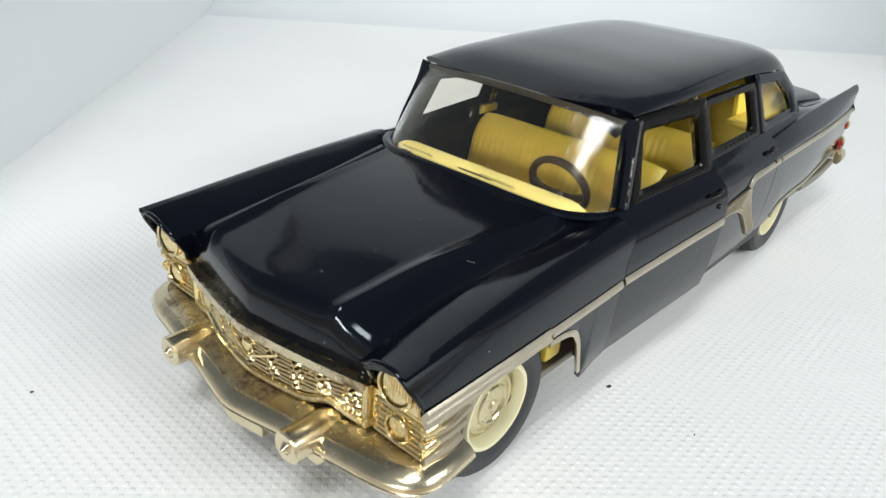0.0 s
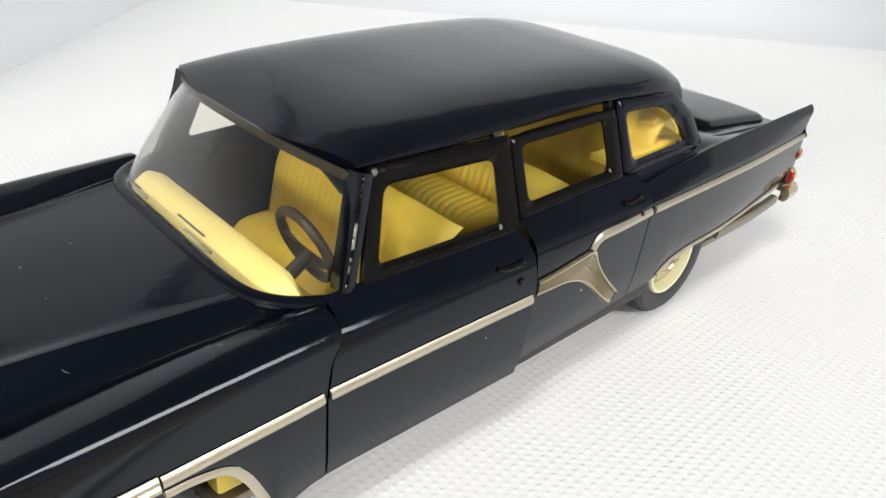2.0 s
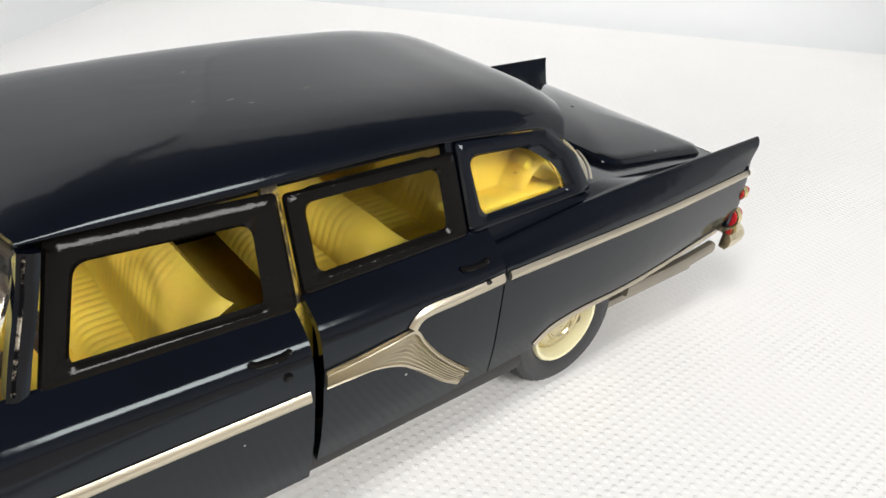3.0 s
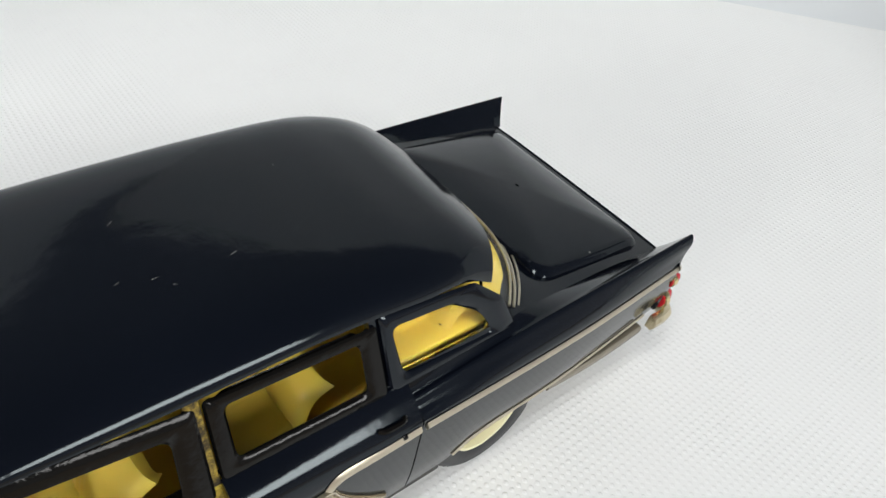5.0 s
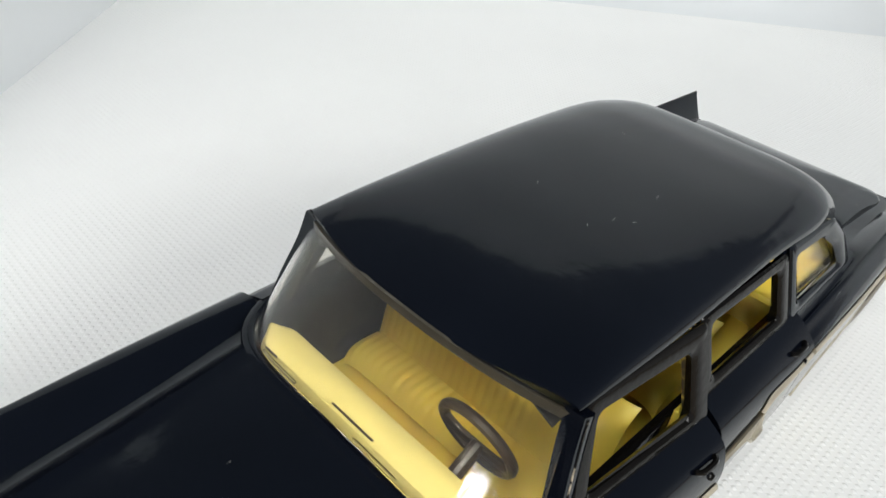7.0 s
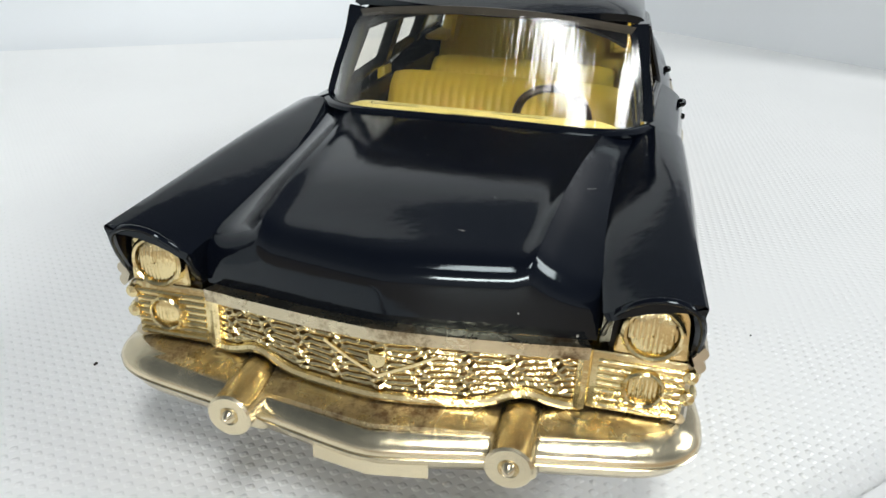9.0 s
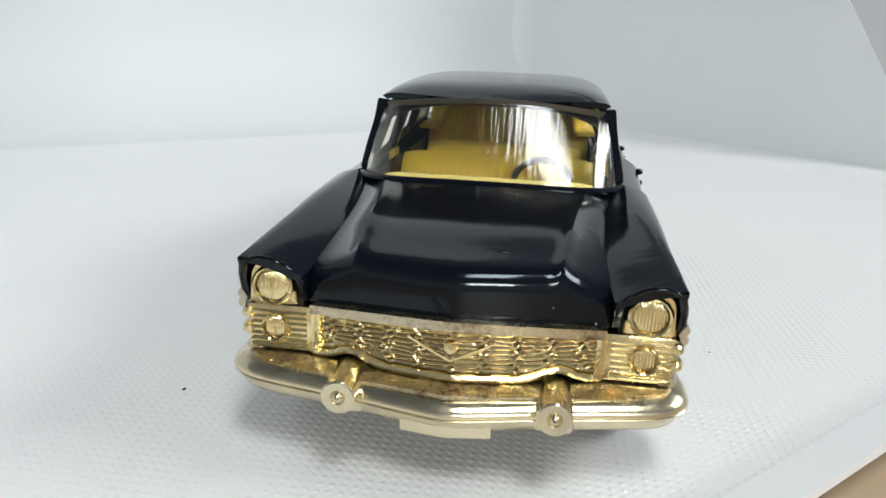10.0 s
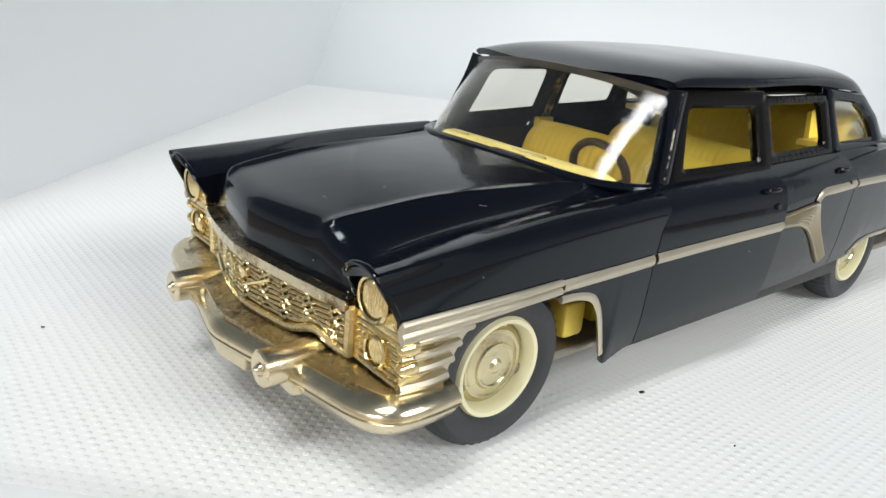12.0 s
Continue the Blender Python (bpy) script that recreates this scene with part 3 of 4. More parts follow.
# cowl moulding round the windscreen's foot
WS_FOOT = lambda y: (-21.7 + 5.3 * (abs(y) / 17.6) ** 7, 23.35 + 0.25 * (1 - (y / 17.6) ** 2))
WS_HEAD = lambda y: (-15.2 + 2.8 * (abs(y) / 15.4) ** 2.2, 32.75 + 1.3 * (1 - (y / 15.4) ** 2))
foot = [(WS_FOOT(y)[0] - 0.5, y * 1.015, WS_FOOT(y)[1] - 0.25) for y in np.linspace(-17.6, 17.6, 41)]
mesh_object("cowl_moulding", *sweep(foot, circle(0.75, 10, 0.55)), BLACK, car)

rows = []
for i in range(14):
    f = i / 13
    row = []
    for j in range(41):
        g = -1 + 2 * j / 40
        a, b = WS_FOOT(17.4 * g), WS_HEAD(15.4 * g)
        bow = 1.2 * math.sin(math.pi * f)
        row.append((a[0] * (1 - f) + b[0] * f - bow * 0.2, (17.4 * (1 - f) + 15.4 * f) * g * (1 + 0.012 * math.sin(math.pi * f)), a[1] * (1 - f) + b[1] * f))
    rows.append(row)
ws = mesh_object("windscreen", *shell(rows, 0.45, (0, 0, 24)), WINDSCREEN, car, "clear plastic wraparound windscreen")
ws.visible_shadow = False
head = [(WS_HEAD(15.4 * g)[0] - 0.15, 15.4 * g, WS_HEAD(15.4 * g)[1] - 0.45) for g in np.linspace(-1, 1, 41)]
mesh_object("head_seal", *sweep(head, [(-0.2, -0.35), (0.1, -0.35), (0.1, 0.5), (-0.2, 0.5)]), SEAL, ws, "dull beige windscreen seal")
for y0 in (-4.6, 8.6):
    pts = [(WS_FOOT(y)[0] + 0.1, y, WS_FOOT(y)[1] + 0.75) for y in np.linspace(y0 - 2.6, y0 + 2.6, 6)]
    mesh_object("wiper", *sweep(pts, [(-0.1, -0.1), (0.1, -0.1), (0.1, 0.1), (-0.1, 0.1)]), GLASS, ws, "moulded clear wiper blade")

# roof
ROOF_Z = table([-16, -10, 0, 12, 24, 32, 38, 43, 46], [33.7, 35.2, 36.0, 36.2, 36.1, 35.7, 34.6, 31.4, 29.0])
EDGE_Z = table([-13, 0, 20, 28, 34, 38, 42], [33.49, 33.45, 33.64, 33.14, 32.32, 30.11, 27.88])
EDGE_Y = table([-13, 0, 20, 30, 36, 40, 42], [16.09, 16.45, 16.51, 16.63, 16.11, 15.97, 15.71])
rows = []
for i in range(52):
    f = i / 51
    row = []
    for j in range(57):
        g = math.sin(math.pi / 2 * (-1 + 2 * j / 56))
        x0, x1 = -15.4 + 2.8 * abs(g) ** 2.2, 42.2 - 4.4 * abs(g) ** 2.4
        x = x0 + (x1 - x0) * f
        ye, ze, zc = EDGE_Y(x), EDGE_Z(x), ROOF_Z(x)
        z = ze + (zc - ze) * (1 - abs(g) ** 5.0) ** 0.5
        row.append((x, ye * g, z))
    rows.append(row)
mesh_object("roof", *shell(rows, 0.8, (10, 0, 10)), BLACK, car)

# rear glass
rows = []
for i in range(8):
    f = i / 7
    row = []
    for j in range(37):
        g = -1 + 2 * j / 36
        a = (42.0 - 4.5 * abs(g) ** 2.4, 15.5 * g, 31.2 - 2.6 * abs(g) ** 2)
        b = (48.6 - 7.4 * abs(g) ** 2.6, 17.0 * g, 24.9 + 0.6 * abs(g) ** 2)
        row.append(tuple(a[k] * (1 - f) + b[k] * f for k in range(3)))
    rows.append(row)
rg = mesh_object("rear_glass", *shell(rows, 0.45, (30, 0, 25)), GLASS, car, "clear wraparound rear window")
rg.visible_shadow = False
for o, r in ((-0.75, 0.17), (0.1, 0.22), (0.9, 0.18)):
    pts = [(48.7 + o - 7.4 * abs(g) ** 2.6, 17.1 * g, 24.75 + 0.6 * abs(g) ** 2 - (0.2 if o > 0 else 1.1) * o) for g in np.linspace(-1, 1, 41)]
    mesh_object("rear_glass_trim", *sweep(pts, circle(r, 8)), CHROME_SIDE, rg, "nickel rear window moulding")

# rear deck, boot lid and tail
rows = []
for x in np.linspace(37, 69.0, 30):
    rows.append([(x, DECK_Y(x) * g, DECK_Z(x) + 0.15 - 0.15 * abs(g) ** 3) for g in np.linspace(-1, 1, 31)])
deck = mesh_object("rear_deck", *shell(rows, 0.7, (50, 0, 10)), BLACK, car)
outline = rounded([(47.6, -15.2), (67.6, -15.4), (67.6, 15.4), (47.6, 15.2)], 2.6, 10)
c = outline.mean(0)
rows = []
for f, h in [(1.0, -0.4), (1.0, 0.35), (0.985, 0.62)] + [(f, 0.8 + 1.3 * (1 - f**2.5)) for f in (0.96, 0.9, 0.8, 0.7, 0.6, 0.5, 0.4, 0.3, 0.2, 0.1, 0.02)]:
    rows.append([(x, y, DECK_Z(x) + h) for x, y in c + (outline - c) * f])
mesh_object("boot_lid", *shell(rows, 0.3, (58, 0, 10), closed=True), BLACK, car, "raised black boot lid")
rows = []
for z, dx in ((21.6, 0.0), (19.5, 0.9), (16, 1.0), (12.6, 0.4)):
    rows.append([(70.0 + dx - 0.6 * abs(g) ** 4, 20.2 * g, z) for g in np.linspace(-1, 1, 25)])
mesh_object("tail_panel", *shell(rows, 0.6, (40, 0, 15)), BLACK, car)
for s in (-1, 1):
    for y, z, r, h in ((19.7, 17.3, 0.85, 1.7), (19.2, 13.5, 1.4, 2.2)):
        lamp = mesh_object("tail_lamp", *lathe([(0.0, h), (r * 0.5, h * 0.85), (r * 0.85, h * 0.45), (r, 0.0), (r, -0.9), (0.0, -0.9)], (71.6, s * y, z), "x", 20), RED, car, "red plastic tail lamp")
        mesh_object("bezel", *lathe([(r, 0.25), (r * 1.2, 0.2), (r * 1.2, -0.6), (0.0, -0.7)], (71.5, s * y, z), "x", 20), GOLD, lamp)
pts = spline([(68.4, -21.0, 11.3), (70.6, -21.0, 11.3), (72.5, -20.2, 11.2), (73.8, -16, 11.0), (74.6, 0, 10.8), (73.8, 16, 11.0), (72.5, 20.2, 11.2), (70.6, 21.0, 11.3), (68.4, 21.0, 11.3)], 60)
bumper_back = mesh_object("rear_bumper", *sweep(pts, [(-0.7, -1.2), (0.3, -1.3), (0.8, -0.5), (0.9, 0.3), (0.5, 1.0), (-0.5, 1.1)]), CHROME, car, "nickel rear bumper")

for s in (-1, 1):
    wing = spline([(48.2, s * 20.5, 10.3), (55, s * 20.7, 10.3), (61, s * 20.6, 10.4), (66.4, s * 20.4, 10.7)], 16)
    mesh_object("bumper_wing", *sweep(wing, [(-0.5, -0.75), (0.35, -0.75), (0.55, -0.3), (0.55, 0.5), (0.3, 0.8), (-0.5, 0.8)]), TIN, bumper_back, "dull lower bumper wing")

# ---- front end ----
def grille_x(y):
    return -53.75 + 3.0 * (abs(y) / 14.4) ** 1.4


# notched lower edge that clears the bumper horns
def grille_low(y):
    return 10.6 + 1.0 * math.exp(-(((abs(y) - 10.1) / 2.0) ** 2))


ys = np.linspace(-14.2, 14.2, 85)
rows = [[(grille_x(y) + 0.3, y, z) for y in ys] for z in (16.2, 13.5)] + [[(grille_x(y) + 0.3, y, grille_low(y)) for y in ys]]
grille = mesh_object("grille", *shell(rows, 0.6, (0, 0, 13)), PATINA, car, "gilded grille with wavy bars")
mesh_object("top_bar", *sweep([(grille_x(y) - 0.05, y, 16.0 - 0.7 * (abs(y) / 14.4) ** 1.5) for y in ys], [(-0.9, -0.35), (0.6, -0.35), (0.85, -0.05), (0.7, 0.4), (0.2, 0.6), (-0.9, 0.6)]), APRON, grille, "grimy gilded grille top bar")
mesh_object("bottom_bar", *sweep([(grille_x(y) + 0.1, y, grille_low(y)) for y in ys], circle(0.42, 8)), GOLD, grille)
for s in (-1, 1):
    mesh_object("side_bar", *sweep([(grille_x(14.2) + 0.0, s * 14.1, z) for z in np.linspace(10.6, 15.4, 6)], circle(0.55, 8), up=(1, 0, 0)), GOLD, grille)
rng = random.Random(4)
for k in range(9):
    z0 = 15.0 - 0.46 * k
    pts = []
    for y in np.linspace(-13.7, 13.7, 230):
        col = 0.5 + 0.5 * math.cos(2 * math.pi * y / 3.1)
        wave = 0.2 * math.sin(y * 5.2 + 2.1 * k) * col**2 + 0.05 * math.sin(y * 1.7 + k)
        z = max(z0 + wave, grille_low(y) + 0.25 + 0.06 * k)
        pts.append((grille_x(y) + 0.2 - 0.22 * col**3 * (0.5 + 0.5 * math.sin(y * 5.2 + k)), y, z))
    mesh_object("grille_bar", *sweep(pts, circle(0.19, 6)), GOLD, grille)
for k in range(26):
    y, z = rng.uniform(-13.2, 13.2), rng.uniform(12.0, 15.0)
    r = rng.uniform(0.18, 0.34)
    if k == 0:
        studs = []
    studs.append(lathe([(0.0, -r), (r * 0.8, -r * 0.5), (r, 0.0)], (grille_x(y) + 0.15, y, z), "x", 8))
mesh_object("cast_studs", *join(*studs), GOLD, grille)
for s in (-1, 1):
    mesh_object("emblem_wing", *sweep(spline([(grille_x(0) - 0.2, 0, 12.4), (grille_x(2.0) - 0.2, s * 2.0, 13.3), (grille_x(4.2) - 0.1, s * 4.2, 14.3)], 10), [(-0.1, -0.11), (0.06, -0.11), (0.06, 0.11), (-0.1, 0.11)]), GOLD, grille)
em = rounded([(-0.8, 14.3), (0.8, 14.3), (0.7, 13.4), (0, 12.9), (-0.7, 13.4)], 0.3, 5)
c = em.mean(0)
rows = [[(grille_x(0) - h, y, z) for y, z in c + (em - c) * f] for f, h in ((1.0, -0.2), (1.0, 0.15), (0.8, 0.35), (0.05, 0.4))]
mesh_object("emblem", *shell(rows, 0.15, (0, 0, 13), closed=True), GOLD, grille, "plain gilded shield emblem")


def lens(centre, r, ribs, parent, label):
    """A domed lamp lens with vertical ribs."""
    cx, cy, cz = centre
    n = 96
    rows = []
    for f in np.linspace(0.04, 1.0, 15):
        row = []
        for i in range(n):
            a = 2 * math.pi * i / n
            y, z = r * f * math.cos(a), r * f * math.sin(a)
            row.append((cx - 0.75 * r * math.sqrt(max(0, 1 - 0.85 * f * f)) * 0.45 - 0.05 * math.cos(ribs * y / r * math.pi), cy + y, cz + z))
        rows.append(row)
    dome = mesh_object("lamp_lens", *shell(rows, 0.2, (cx + 20, cy, cz), closed=True), GOLD, parent, label, 60)
    mesh_object("lens_ring", *lathe([(r * 0.98, -0.5), (r * 1.08, -0.62), (r * 1.2, -0.45), (r * 1.24, 0.1), (r * 1.0, 0.4)], centre, "x", 36), GOLD, dome)


for s in (-1, 1):
    hx = -51.2
    plate = rounded([(s * 15.9, 15.6), (s * 20.9, 15.6), (s * 20.6, 19.9), (s * 16.4, 19.9)], [0.3, 0.3, 1.6, 1.6], 7)
    c = plate.mean(0)
    rows = [[(hx + h, y, z) for y, z in c + (plate - c) * f] for f, h in ((1.0, 2.5), (1.0, 0.15), (0.94, 0.0), (0.6, 0.1), (0.05, 0.1))]
    unit = mesh_object("headlamp", *shell(rows, 0.2, (0, s * 18, 17), closed=True), GOLD, car, "gilded headlamp under the fender brow")
    lens((hx - 0.05, s * 18.3, 17.6), 1.75, 11, unit, "ribbed gilded headlamp lens")
    lower = mesh_object("side_lamp_panel", *box(hx + 0.5, hx + 4.0, min(s * 14.3, s * 21.2), max(s * 14.3, s * 21.2), 10.4, 15.3, 0.3), GOLD, car, "gilded ribbed panel with side lamp")
    for k in range(7):
        z = 10.9 + 0.6 * k
        mesh_object("rib", *sweep([(hx + 0.45, s * 15.1, z), (hx + 0.4, s * 18, z), (hx + 0.45, s * 20.9, z)], circle(0.17, 6)), GOLD, lower)
    lens((hx + 0.45, s * 18.3, 12.9), 1.22, 8, lower, "round ribbed gilded side lamp")
    # side cheek between lamp and wheel: bars with dark grooves
    rows = []
    for z in np.linspace(9.9, 15.6, 15):
        rear = -37.4 - math.sqrt(max(0.0, 8.7**2 - (z - 8.4) ** 2))
        rows.append([((hx + 0.9) * (1 - f) + rear * f, s * (20.7 + 0.45 * math.sin(math.pi * min(1, f * 1.4) / 2)), z) for f in np.linspace(0, 1, 9)])
    cheek = mesh_object("cheek", *shell(rows, 0.7, (-48, 0, 13)), CHROME_SIDE, car, "nickel side cheek with rocket ornament")
    for z, r in ((14.7, 0.6), (13.35, 0.5), (12.1, 0.55), (10.7, 0.65)):
        x1 = -37.6 - math.sqrt(8.7**2 - (z - 8.4) ** 2)
        mesh_object("cheek_bar", *sweep(spline([(hx + 0.6, s * 20.9, z), (-48, s * 21.25, z + 0.1), (x1, s * 21.2, z + 0.25)], 10), circle(r, 8, r * 0.8)), CHROME_SIDE, cheek)
    mesh_object("rocket", *sweep(spline([(-49.6, s * 21.4, 13.5), (-48.0, s * 21.75, 13.6), (-45.8, s * 21.5, 13.75)], 8), circle(0.3, 8)), CHROME_SIDE, cheek)
    for z in (14.3, 12.6):
        mesh_object("cap", *lathe([(0.0, -1.0), (0.5, -0.8), (0.75, 0.0), (0.7, 0.8)], (hx + 1.0, s * 21.3, z), "x", 12), GOLD, cheek)
    # dark recess round the lamp
    mesh_object("lamp_recess", *box(hx + 1.2, hx + 3.5, min(s * 15.6, s * 20.9), max(s * 15.6, s * 20.9), 15.0, 18.6, 0.2), DARK, car)

# front bumper: broad top, ridge line and tucked lower lip
pts = spline([(-45.2, -22.9, 8.9), (-48.8, -23.1, 8.9), (-51.8, -22.5, 8.8), (-53.7, -19.9, 8.6), (-54.7, -14.5, 8.4), (-55.4, -9.5, 8.2), (-56.7, -3, 8.0), (-57.1, 0, 7.95), (-56.7, 3, 8.0), (-55.4, 9.5, 8.2), (-54.7, 14.5, 8.4), (-53.7, 19.9, 8.6), (-51.8, 22.5, 8.8), (-48.8, 23.1, 8.9), (-45.2, 22.9, 8.9)], 110)
PROFILE = [(0.0, 0.05), (-0.2, 0.5), (-0.75, 1.0), (-1.9, 1.4), (-2.2, 1.0), (-2.2, -2.0), (-1.7, -2.1), (-1.1, -1.8), (-0.62, -1.0), (-0.42, -0.5), (-0.12, -0.42), (-0.05, -0.3), (-0.22, -0.18), (-0.05, -0.08)]
bumper = mesh_object("front_bumper", *sweep(pts, [(-a, b) for a, b in PROFILE]), CHROME, car, "broad gilded nickel front bumper", 50)
rows = []
for y in np.linspace(-21, 21, 61):
    xf = float(np.interp(y, [-21.8, -19.3, -14.5, -9.5, 0, 9.5, 14.5, 19.3, 21.8], [-51.2, -52.6, -53.6, -54.4, -56.0, -54.4, -53.6, -52.6, -51.2]))
    rows.append([(xf * (1 - f) + -47.5 * f, y, 9.75 + 0.55 * math.sin(math.pi * min(1, f * 1.2)) ** 1.0 * 0.6 + 0.35 * f) for f in np.linspace(0, 1, 7)])
mesh_object("bumper_apron", *shell(rows, 0.5, (-50, 0, 0)), APRON, bumper, "grimy gilded top of the bumper")
mesh_object("plate_holder", *sweep([(-56.1 + 0.17 * abs(y), y, 6.35) for y in np.linspace(-4.3, 4.3, 9)], [(-0.3, -0.75), (0.5, -0.75), (0.5, 0.75), (-0.3, 0.75)]), CHROME, bumper, "blank gilded plate holder")
for s in (-1, 1):
    horn = mesh_object("bumper_horn", *lathe([(0.0, -6.75), (0.25, -6.6), (0.5, -6.25), (0.6, -6.0), (0.75, -6.12), (1.5, -6.15), (1.68, -6.0), (1.72, -3), (1.85, 0), (2.1, 2.0)], (-51.0, s * 10.1, 9.0), "x", 28), CHROME, bumper, "bullet shaped gilded bumper horn")
    mesh_object("saddle", *box(-55.0, -51.0, s * 10.1 - 1.9, s * 10.1 + 1.9, 6.4, 8.6, 0.5), CHROME, bumper)


# ---- wheels ----
def wheel(x, s):
    y = s * 15.1
    rim = mesh_object("wheel", *lathe([(5.2, 0.6), (5.2, 3.6), (5.1, 4.3), (4.9, 4.65), (4.5, 4.6), (4.3, 4.2), (4.2, 3.5), (4.1, 2.9), (3.0, 2.6), (0.0, 2.6)], (x, y, 8.4), "y", 48, s), RIM, car, "cream plastic wheel with gilded hubcap")
    prof = [(5.1, 0.2), (6.2, -0.1), (7.3, 0.0), (8.1, 0.5), (8.35, 1.2), (8.4, 2.2), (8.35, 3.3), (8.05, 4.2), (7.3, 4.75), (6.3, 4.8), (5.6, 4.65), (5.05, 4.2)]
    v, f = lathe(prof, (x, y, 8.4), "y", 96, s)
    m = len(prof)
    out = []
    for i, p in enumerate(v):
        k, j = divmod(i, m)
        r = 1.0
        if 3 <= j <= 7 and k % 2:
            r = 0.965
        out.append((x + (p[0] - x) * r, p[1], 8.4 + (p[2] - 8.4) * r))
    mesh_object("tyre", out, f, RUBBER, rim, "treaded black rubber tyre", 30)
    mesh_object("hubcap", *lathe([(0.0, 4.25), (0.5, 4.22), (0.7, 4.05), (0.8, 3.98), (1.1, 4.02), (1.25, 3.95), (1.9, 3.9), (2.05, 4.05), (2.25, 4.02), (2.4, 3.8), (3.1, 3.6), (3.3, 3.7), (3.5, 3.65), (3.65, 3.4), (3.95, 3.3), (4.1, 3.1), (4.15, 2.6)], (x, y, 8.4), "y", 36, s), DULL_GOLD, rim, "gilded domed hubcap")


for s in (-1, 1):
    wheel(-37.8, s)
    wheel(39.2, s)

# ---- chassis and interior ----
base = mesh_object("chassis", *box(-48, 66, -18.6, 18.6, 6.2, 7.4, 0.4), TIN, car, "dull metal base plate")
for s in (-1, 1):
    mesh_object("sill", *box(-22, 31, min(s * 18.4, s * 20.8), max(s * 18.4, s * 20.8), 6.6, 8.6, 0.3), DARK, base)
    for x in (-37.8, 39.2):
        mesh_object("wheel_well", *shell([[(x + 10.2 * math.cos(a), s * y, 8.0 + (8.4 if x < 0 else 9) * math.sin(a)) for y in np.linspace(12.0, 15.0, 4)] for a in np.linspace(0.05, math.pi - 0.05, 20)], 0.3, (x, s * 17, 8)), DARK, base)
    mesh_object("inner_arch", *box(-28.4, -25.2, min(s * 14, s * 18.9), max(s * 14, s * 18.9), 8.6, 12.6, 0.6), YELLOW, base, "yellow plastic tub seen behind the wheel")
tub = mesh_object("interior_tub", *box(-21, 44, -16.6, 16.6, 8.0, 11.0, 0.4), YELLOW, car, "moulded yellow plastic interior")
for s in (-1, 1):
    mesh_object("side_wall", *box(-20, 44, min(s * 16.4, s * 17.4), max(s * 16.4, s * 17.4), 9.0, 22.6, 0.2), BLACK_EDGE, tub, "black inner door panel")
    mesh_object("centre_post", *box(3.4, 6.8, min(s * 17.45, s * 18.6), max(s * 17.45, s * 18.6), 17.5, 23.6, 0.2), YELLOW, tub)
    mesh_object("post_top", *sweep([(5.1, s * (tumble(5.1, z) - 0.75), z) for z in (22.0, 26.0, 30.0, 33.3)], [(-0.35, -0.7), (0.35, -0.7), (0.35, 0.7), (-0.35, 0.7)], up=(1, 0, 0)), DIRTY_YELLOW, tub, "dirty yellow post between the doors")


def bench(x, width, seat_len, seat_z, top, lean, parent):
    """A ribbed bench seat."""
    ys = np.linspace(-width, width, 201)
    # the flutes run out into a plain bolster on the driver's side
    wave = lambda y: 0.12 * min(1.0, max(0.0, (y + 9.5) / 3.0)) * abs(math.sin(math.pi * y / 1.15)) - 1.1 * (abs(y) / width) ** 14
    rows = []
    for f in np.linspace(0, 1, 14):
        rows.append([(x - seat_len + seat_len * f, y, seat_z + wave(y) - 2.2 * (1 - f) ** 7) for y in ys])
    mesh_object("seat_cushion", *shell(rows, 4.0, (x, 0, seat_z - 60)), YELLOW, parent, "ribbed yellow seat cushion", 60)
    rows = []
    for f in np.linspace(0, 1, 14):
        rows.append([(x - 0.5 + lean * f - wave(y) + 2.2 * f**9, y, seat_z - 1 + (top - seat_z + 1) * f - 0.8 * (abs(y) / width) ** 10 * f) for y in ys])
    mesh_object("backrest", *shell(rows, 2.6, (x + 60, 0, 25)), YELLOW, parent, "ribbed yellow seat backrest", 60)


bench(-3.6, 15.4, 5.0, 14.6, 24.2, 2.2, tub)
bench(15.6, 14.2, 6.5, 18.6, 23.6, 1.6, tub)
bench(28.5, 16.1, 10, 18.2, 30.0, 5, tub)
rows = [[(33.5 + f * (13.7 - 6.2 * abs(g) ** 2.6), 15.6 * g, 29.2 - 4.0 * f**0.7) for f in np.linspace(0, 1, 8)] for g in np.linspace(-1, 1, 31)]
mesh_object("parcel_shelf", *shell(rows, 1.2, (38, 0, 0)), YELLOW, tub)
for s in (-1, 1):
    mesh_object("side_ledge", *box(23.8, 39.4, min(s * 13.4, s * 16.9), max(s * 13.4, s * 16.9), 24.9, 25.75, 0.25), YELLOW, tub)
    liner = rounded([(27.5, 24.4), (40.0, 25.0), (37.8, 28.0), (34.2, 29.4), (27.5, 29.6)], [0.3, 0.3, 1.0, 2.0, 0.3], 5)
    c = liner.mean(0)
    rows = [[(x, s * (13.6 - 0.12 * (z - 25)), z) for x, z in c + (liner - c) * f] for f in (0.02, 0.5, 1.0)]
    mesh_object("quarter_liner", *shell(rows, 0.7, (32, 0, 28), closed=True), YELLOW, tub, "yellow side of the rear seat surround")
rows = []
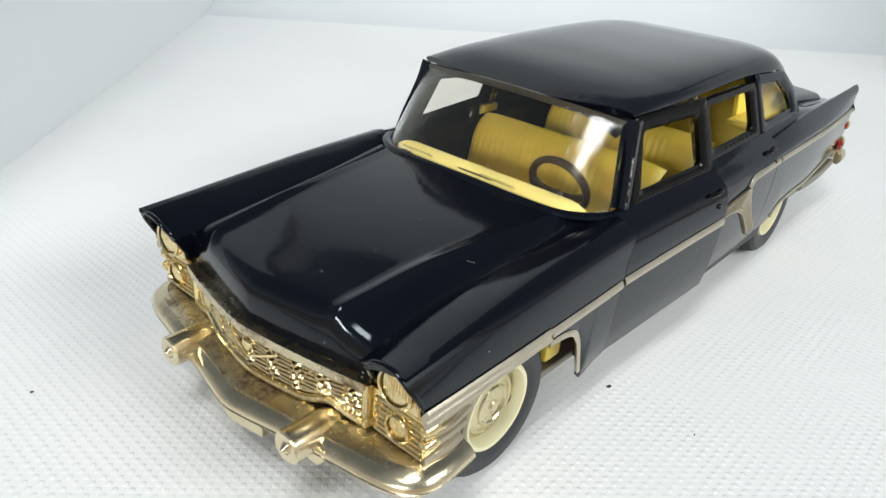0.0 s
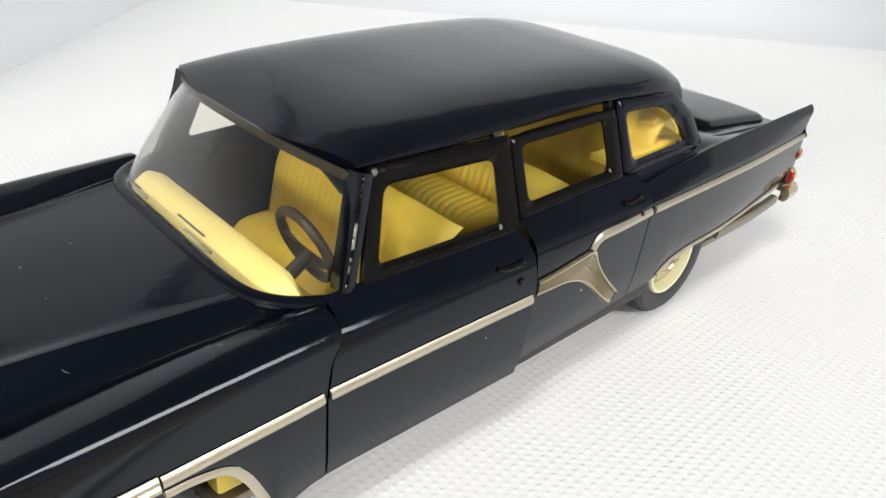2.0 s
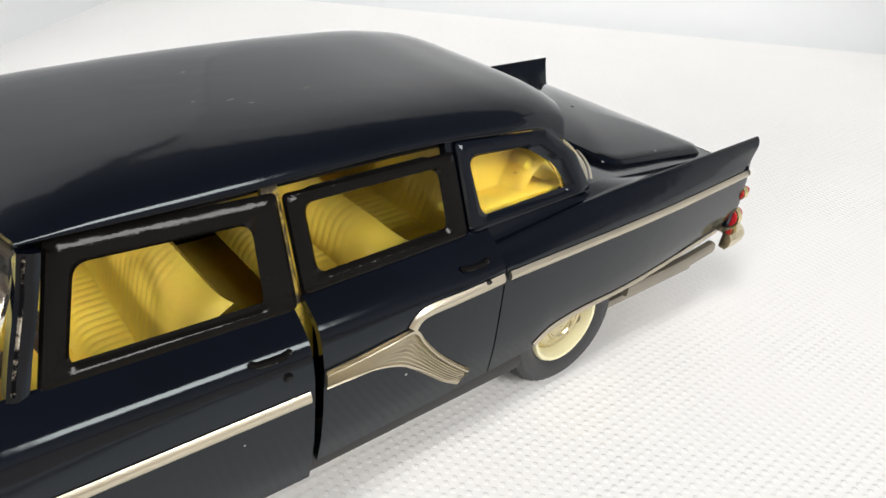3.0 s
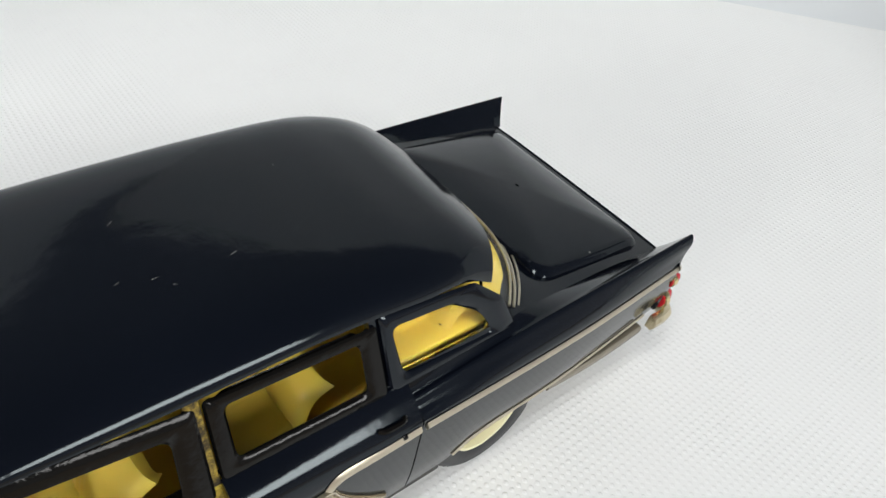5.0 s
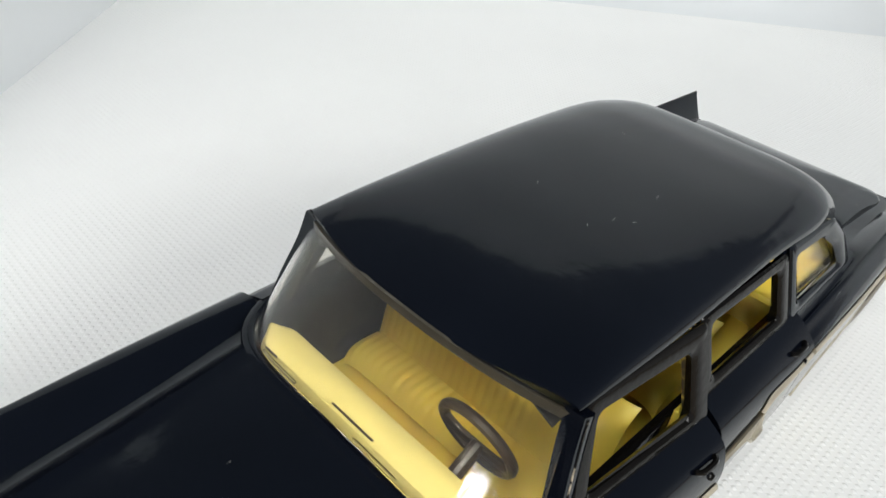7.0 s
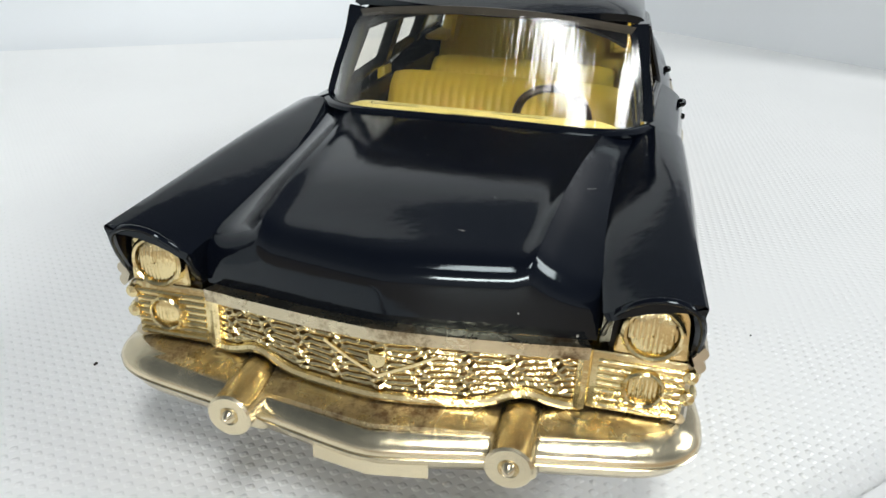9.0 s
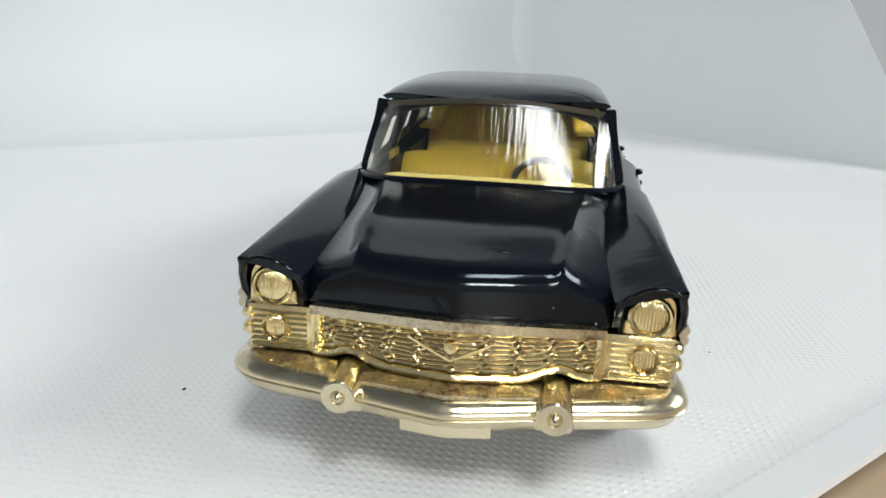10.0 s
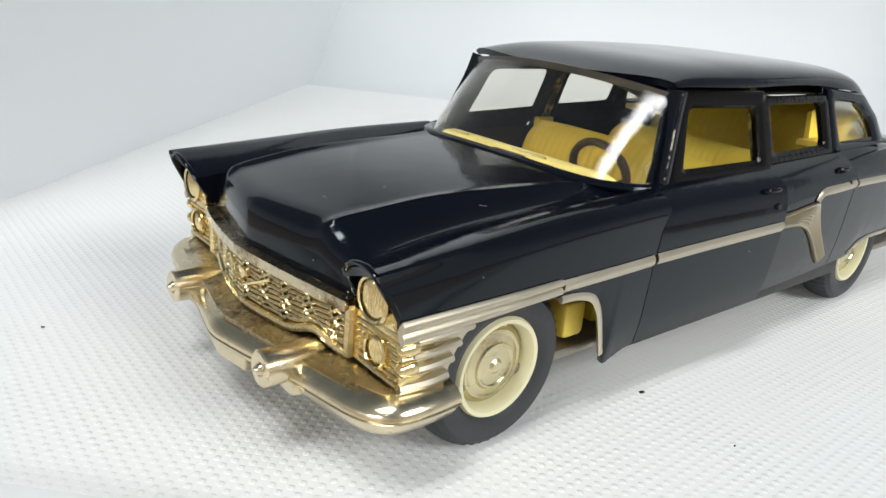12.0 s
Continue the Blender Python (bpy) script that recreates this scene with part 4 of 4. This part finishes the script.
for y in np.linspace(-15.4, 15.4, 41):
    e = max(0.0, abs(y) - 12.2) / 3.2
    x0, x1, zt = -20.7 + 2.2 * e**1.6, -16.5 - 0.9 * e**1.5, 23.5 - 0.9 * e**2
    rows.append([(x0, y, 19.5), (x0, y, zt - 1.2), (x0 + 0.5, y, zt - 0.35), (0.6 * x0 + 0.4 * x1, y, zt), (0.3 * x0 + 0.7 * x1, y, zt + 0.1), (x1 - 0.4, y, zt - 0.3), (x1, y, zt - 1.2), (x1 - 0.3, y, 19.5)])
dash = mesh_object("dashboard", *shell(rows, 0.6, (-19, 0, 15)), CREAM, tub, "cream plastic dashboard roll")
# two short slots moulded into the front of the roll
for ya, yb, px, pz in ((12.4, 10.6, -20.28, 23.08), (2.8, -2.6, -19.85, 23.3)):
    mesh_object("dashboard_slot", *sweep([(px, y, pz) for y in np.linspace(ya, yb, 7)], circle(0.12, 6)), BROWN, dash, "dark moulded slot")
ring = [(math.cos(a), math.sin(a)) for a in np.linspace(0, 2 * math.pi, 41)]
wc, tilt = np.array((-12.0, -7.4, 22.1)), radians(72)
pts = [(wc[0] - 3.8 * c_ * math.cos(tilt), wc[1] + 4.1 * s_, wc[2] + 3.8 * c_ * math.sin(tilt)) for c_, s_ in ring]
v1 = sweep(pts, circle(0.5, 8, 0.55), up=(0.978, 0.0, 0.208), cap=False)
v2 = sweep([(wc[0] - 4.6, wc[1], wc[2] - 4.4), (wc[0] + 0.4, wc[1], wc[2] - 1.1)], circle(0.75, 10), up=(0, 1, 0))
v3 = sweep(spline([(wc[0], wc[1] - 4.0, wc[2] - 0.3), (wc[0] + 0.3, wc[1] - 2, wc[2] - 1.2), (wc[0] + 0.3, wc[1] + 2, wc[2] - 1.2), (wc[0], wc[1] + 4.0, wc[2] - 0.3)], 16), circle(0.36, 8, 0.55))
mesh_object("steering_wheel", *join(v1, v2, v3), BROWN, tub, "dark brown plastic steering wheel")
mesh_object("roof_lining", *shell([[(x, y, min(ROOF_Z(x), 36.4) - 1.3 - 2.6 * (abs(y) / 15) ** 3.0) for y in np.linspace(-14.6, 14.6, 15)] for x in np.linspace(-13, 38, 16)], 0.3, (10, 0, 0)), DARK, car)


# ---- crumbs on the floor ----
def crumb(x, y, r):
    v, f = box(x - r, x + r, y - r * 0.6, y + r * 0.6, 0.0, r * 0.8, r * 0.2)
    ob = mesh_object("crumb", [(p[0] + 0.1 * r * math.sin(9 * p[1]), p[1] + 0.2 * r * math.sin(7 * p[0]), p[2]) for p in v], f, DUST)
    return tagged(ob, "tiny dark crumb on the white vinyl", "crumb", "crumbs on the floor")


for x, y, r in ((-15.6, -21.2, 0.28), (-42.4, 33.3, 0.22), (-66.8, 25.1, 0.19), (-16.0, -33.0, 0.13)):
    crumb(x, y, r)


# ---- lint on the lacquer ----
def fibre(x, y, z, length, turn, bend, radius=0.014):
    """A short curled fibre lying on the car."""
    pts = []
    for f in np.linspace(-0.5, 0.5, 9):
        a = radians(turn)
        u, v = length * f, bend * (0.25 - f * f) * length
        pts.append((x + u * math.cos(a) - v * math.sin(a), y + u * math.sin(a) + v * math.cos(a), z + radius))
    ob = mesh_object("lint", *sweep(pts, circle(radius, 6)), LINT)
    return tagged(ob, "tiny pale dust fibre on the black lacquer", "lint", "dust fibres on the car")


def roof_z(x, y):
    return EDGE_Z(x) + (ROOF_Z(x) - EDGE_Z(x)) * (1 - abs(y / EDGE_Y(x)) ** 5.0) ** 0.5


for x, y, length, turn, bend in ((14.3, -5.0, 0.8, 20, 0.2), (6.4, 4.1, 0.6, 35, 0.1), (7.1, -4.7, 0.7, 10, 0.3), (4.2, -3.7, 0.5, 30, 0.0), (24.0, 5.6, 0.5, 60, 0.2), (8.3, -6.2, 0.45, -20, 0.1)):
    fibre(x, y, roof_z(x, y), length, turn, bend)
for x, y, length, turn, bend in ((-35.6, -12.8, 1.3, 70, 1.6), (-42.3, -5.8, 0.5, 30, 0.2), (-48.0, -4.4, 0.5, 80, 0.2), (-30.0, 3.0, 0.4, 10, 0.1)):
    fibre(x, y, hood_top(x, y), length, turn, bend)
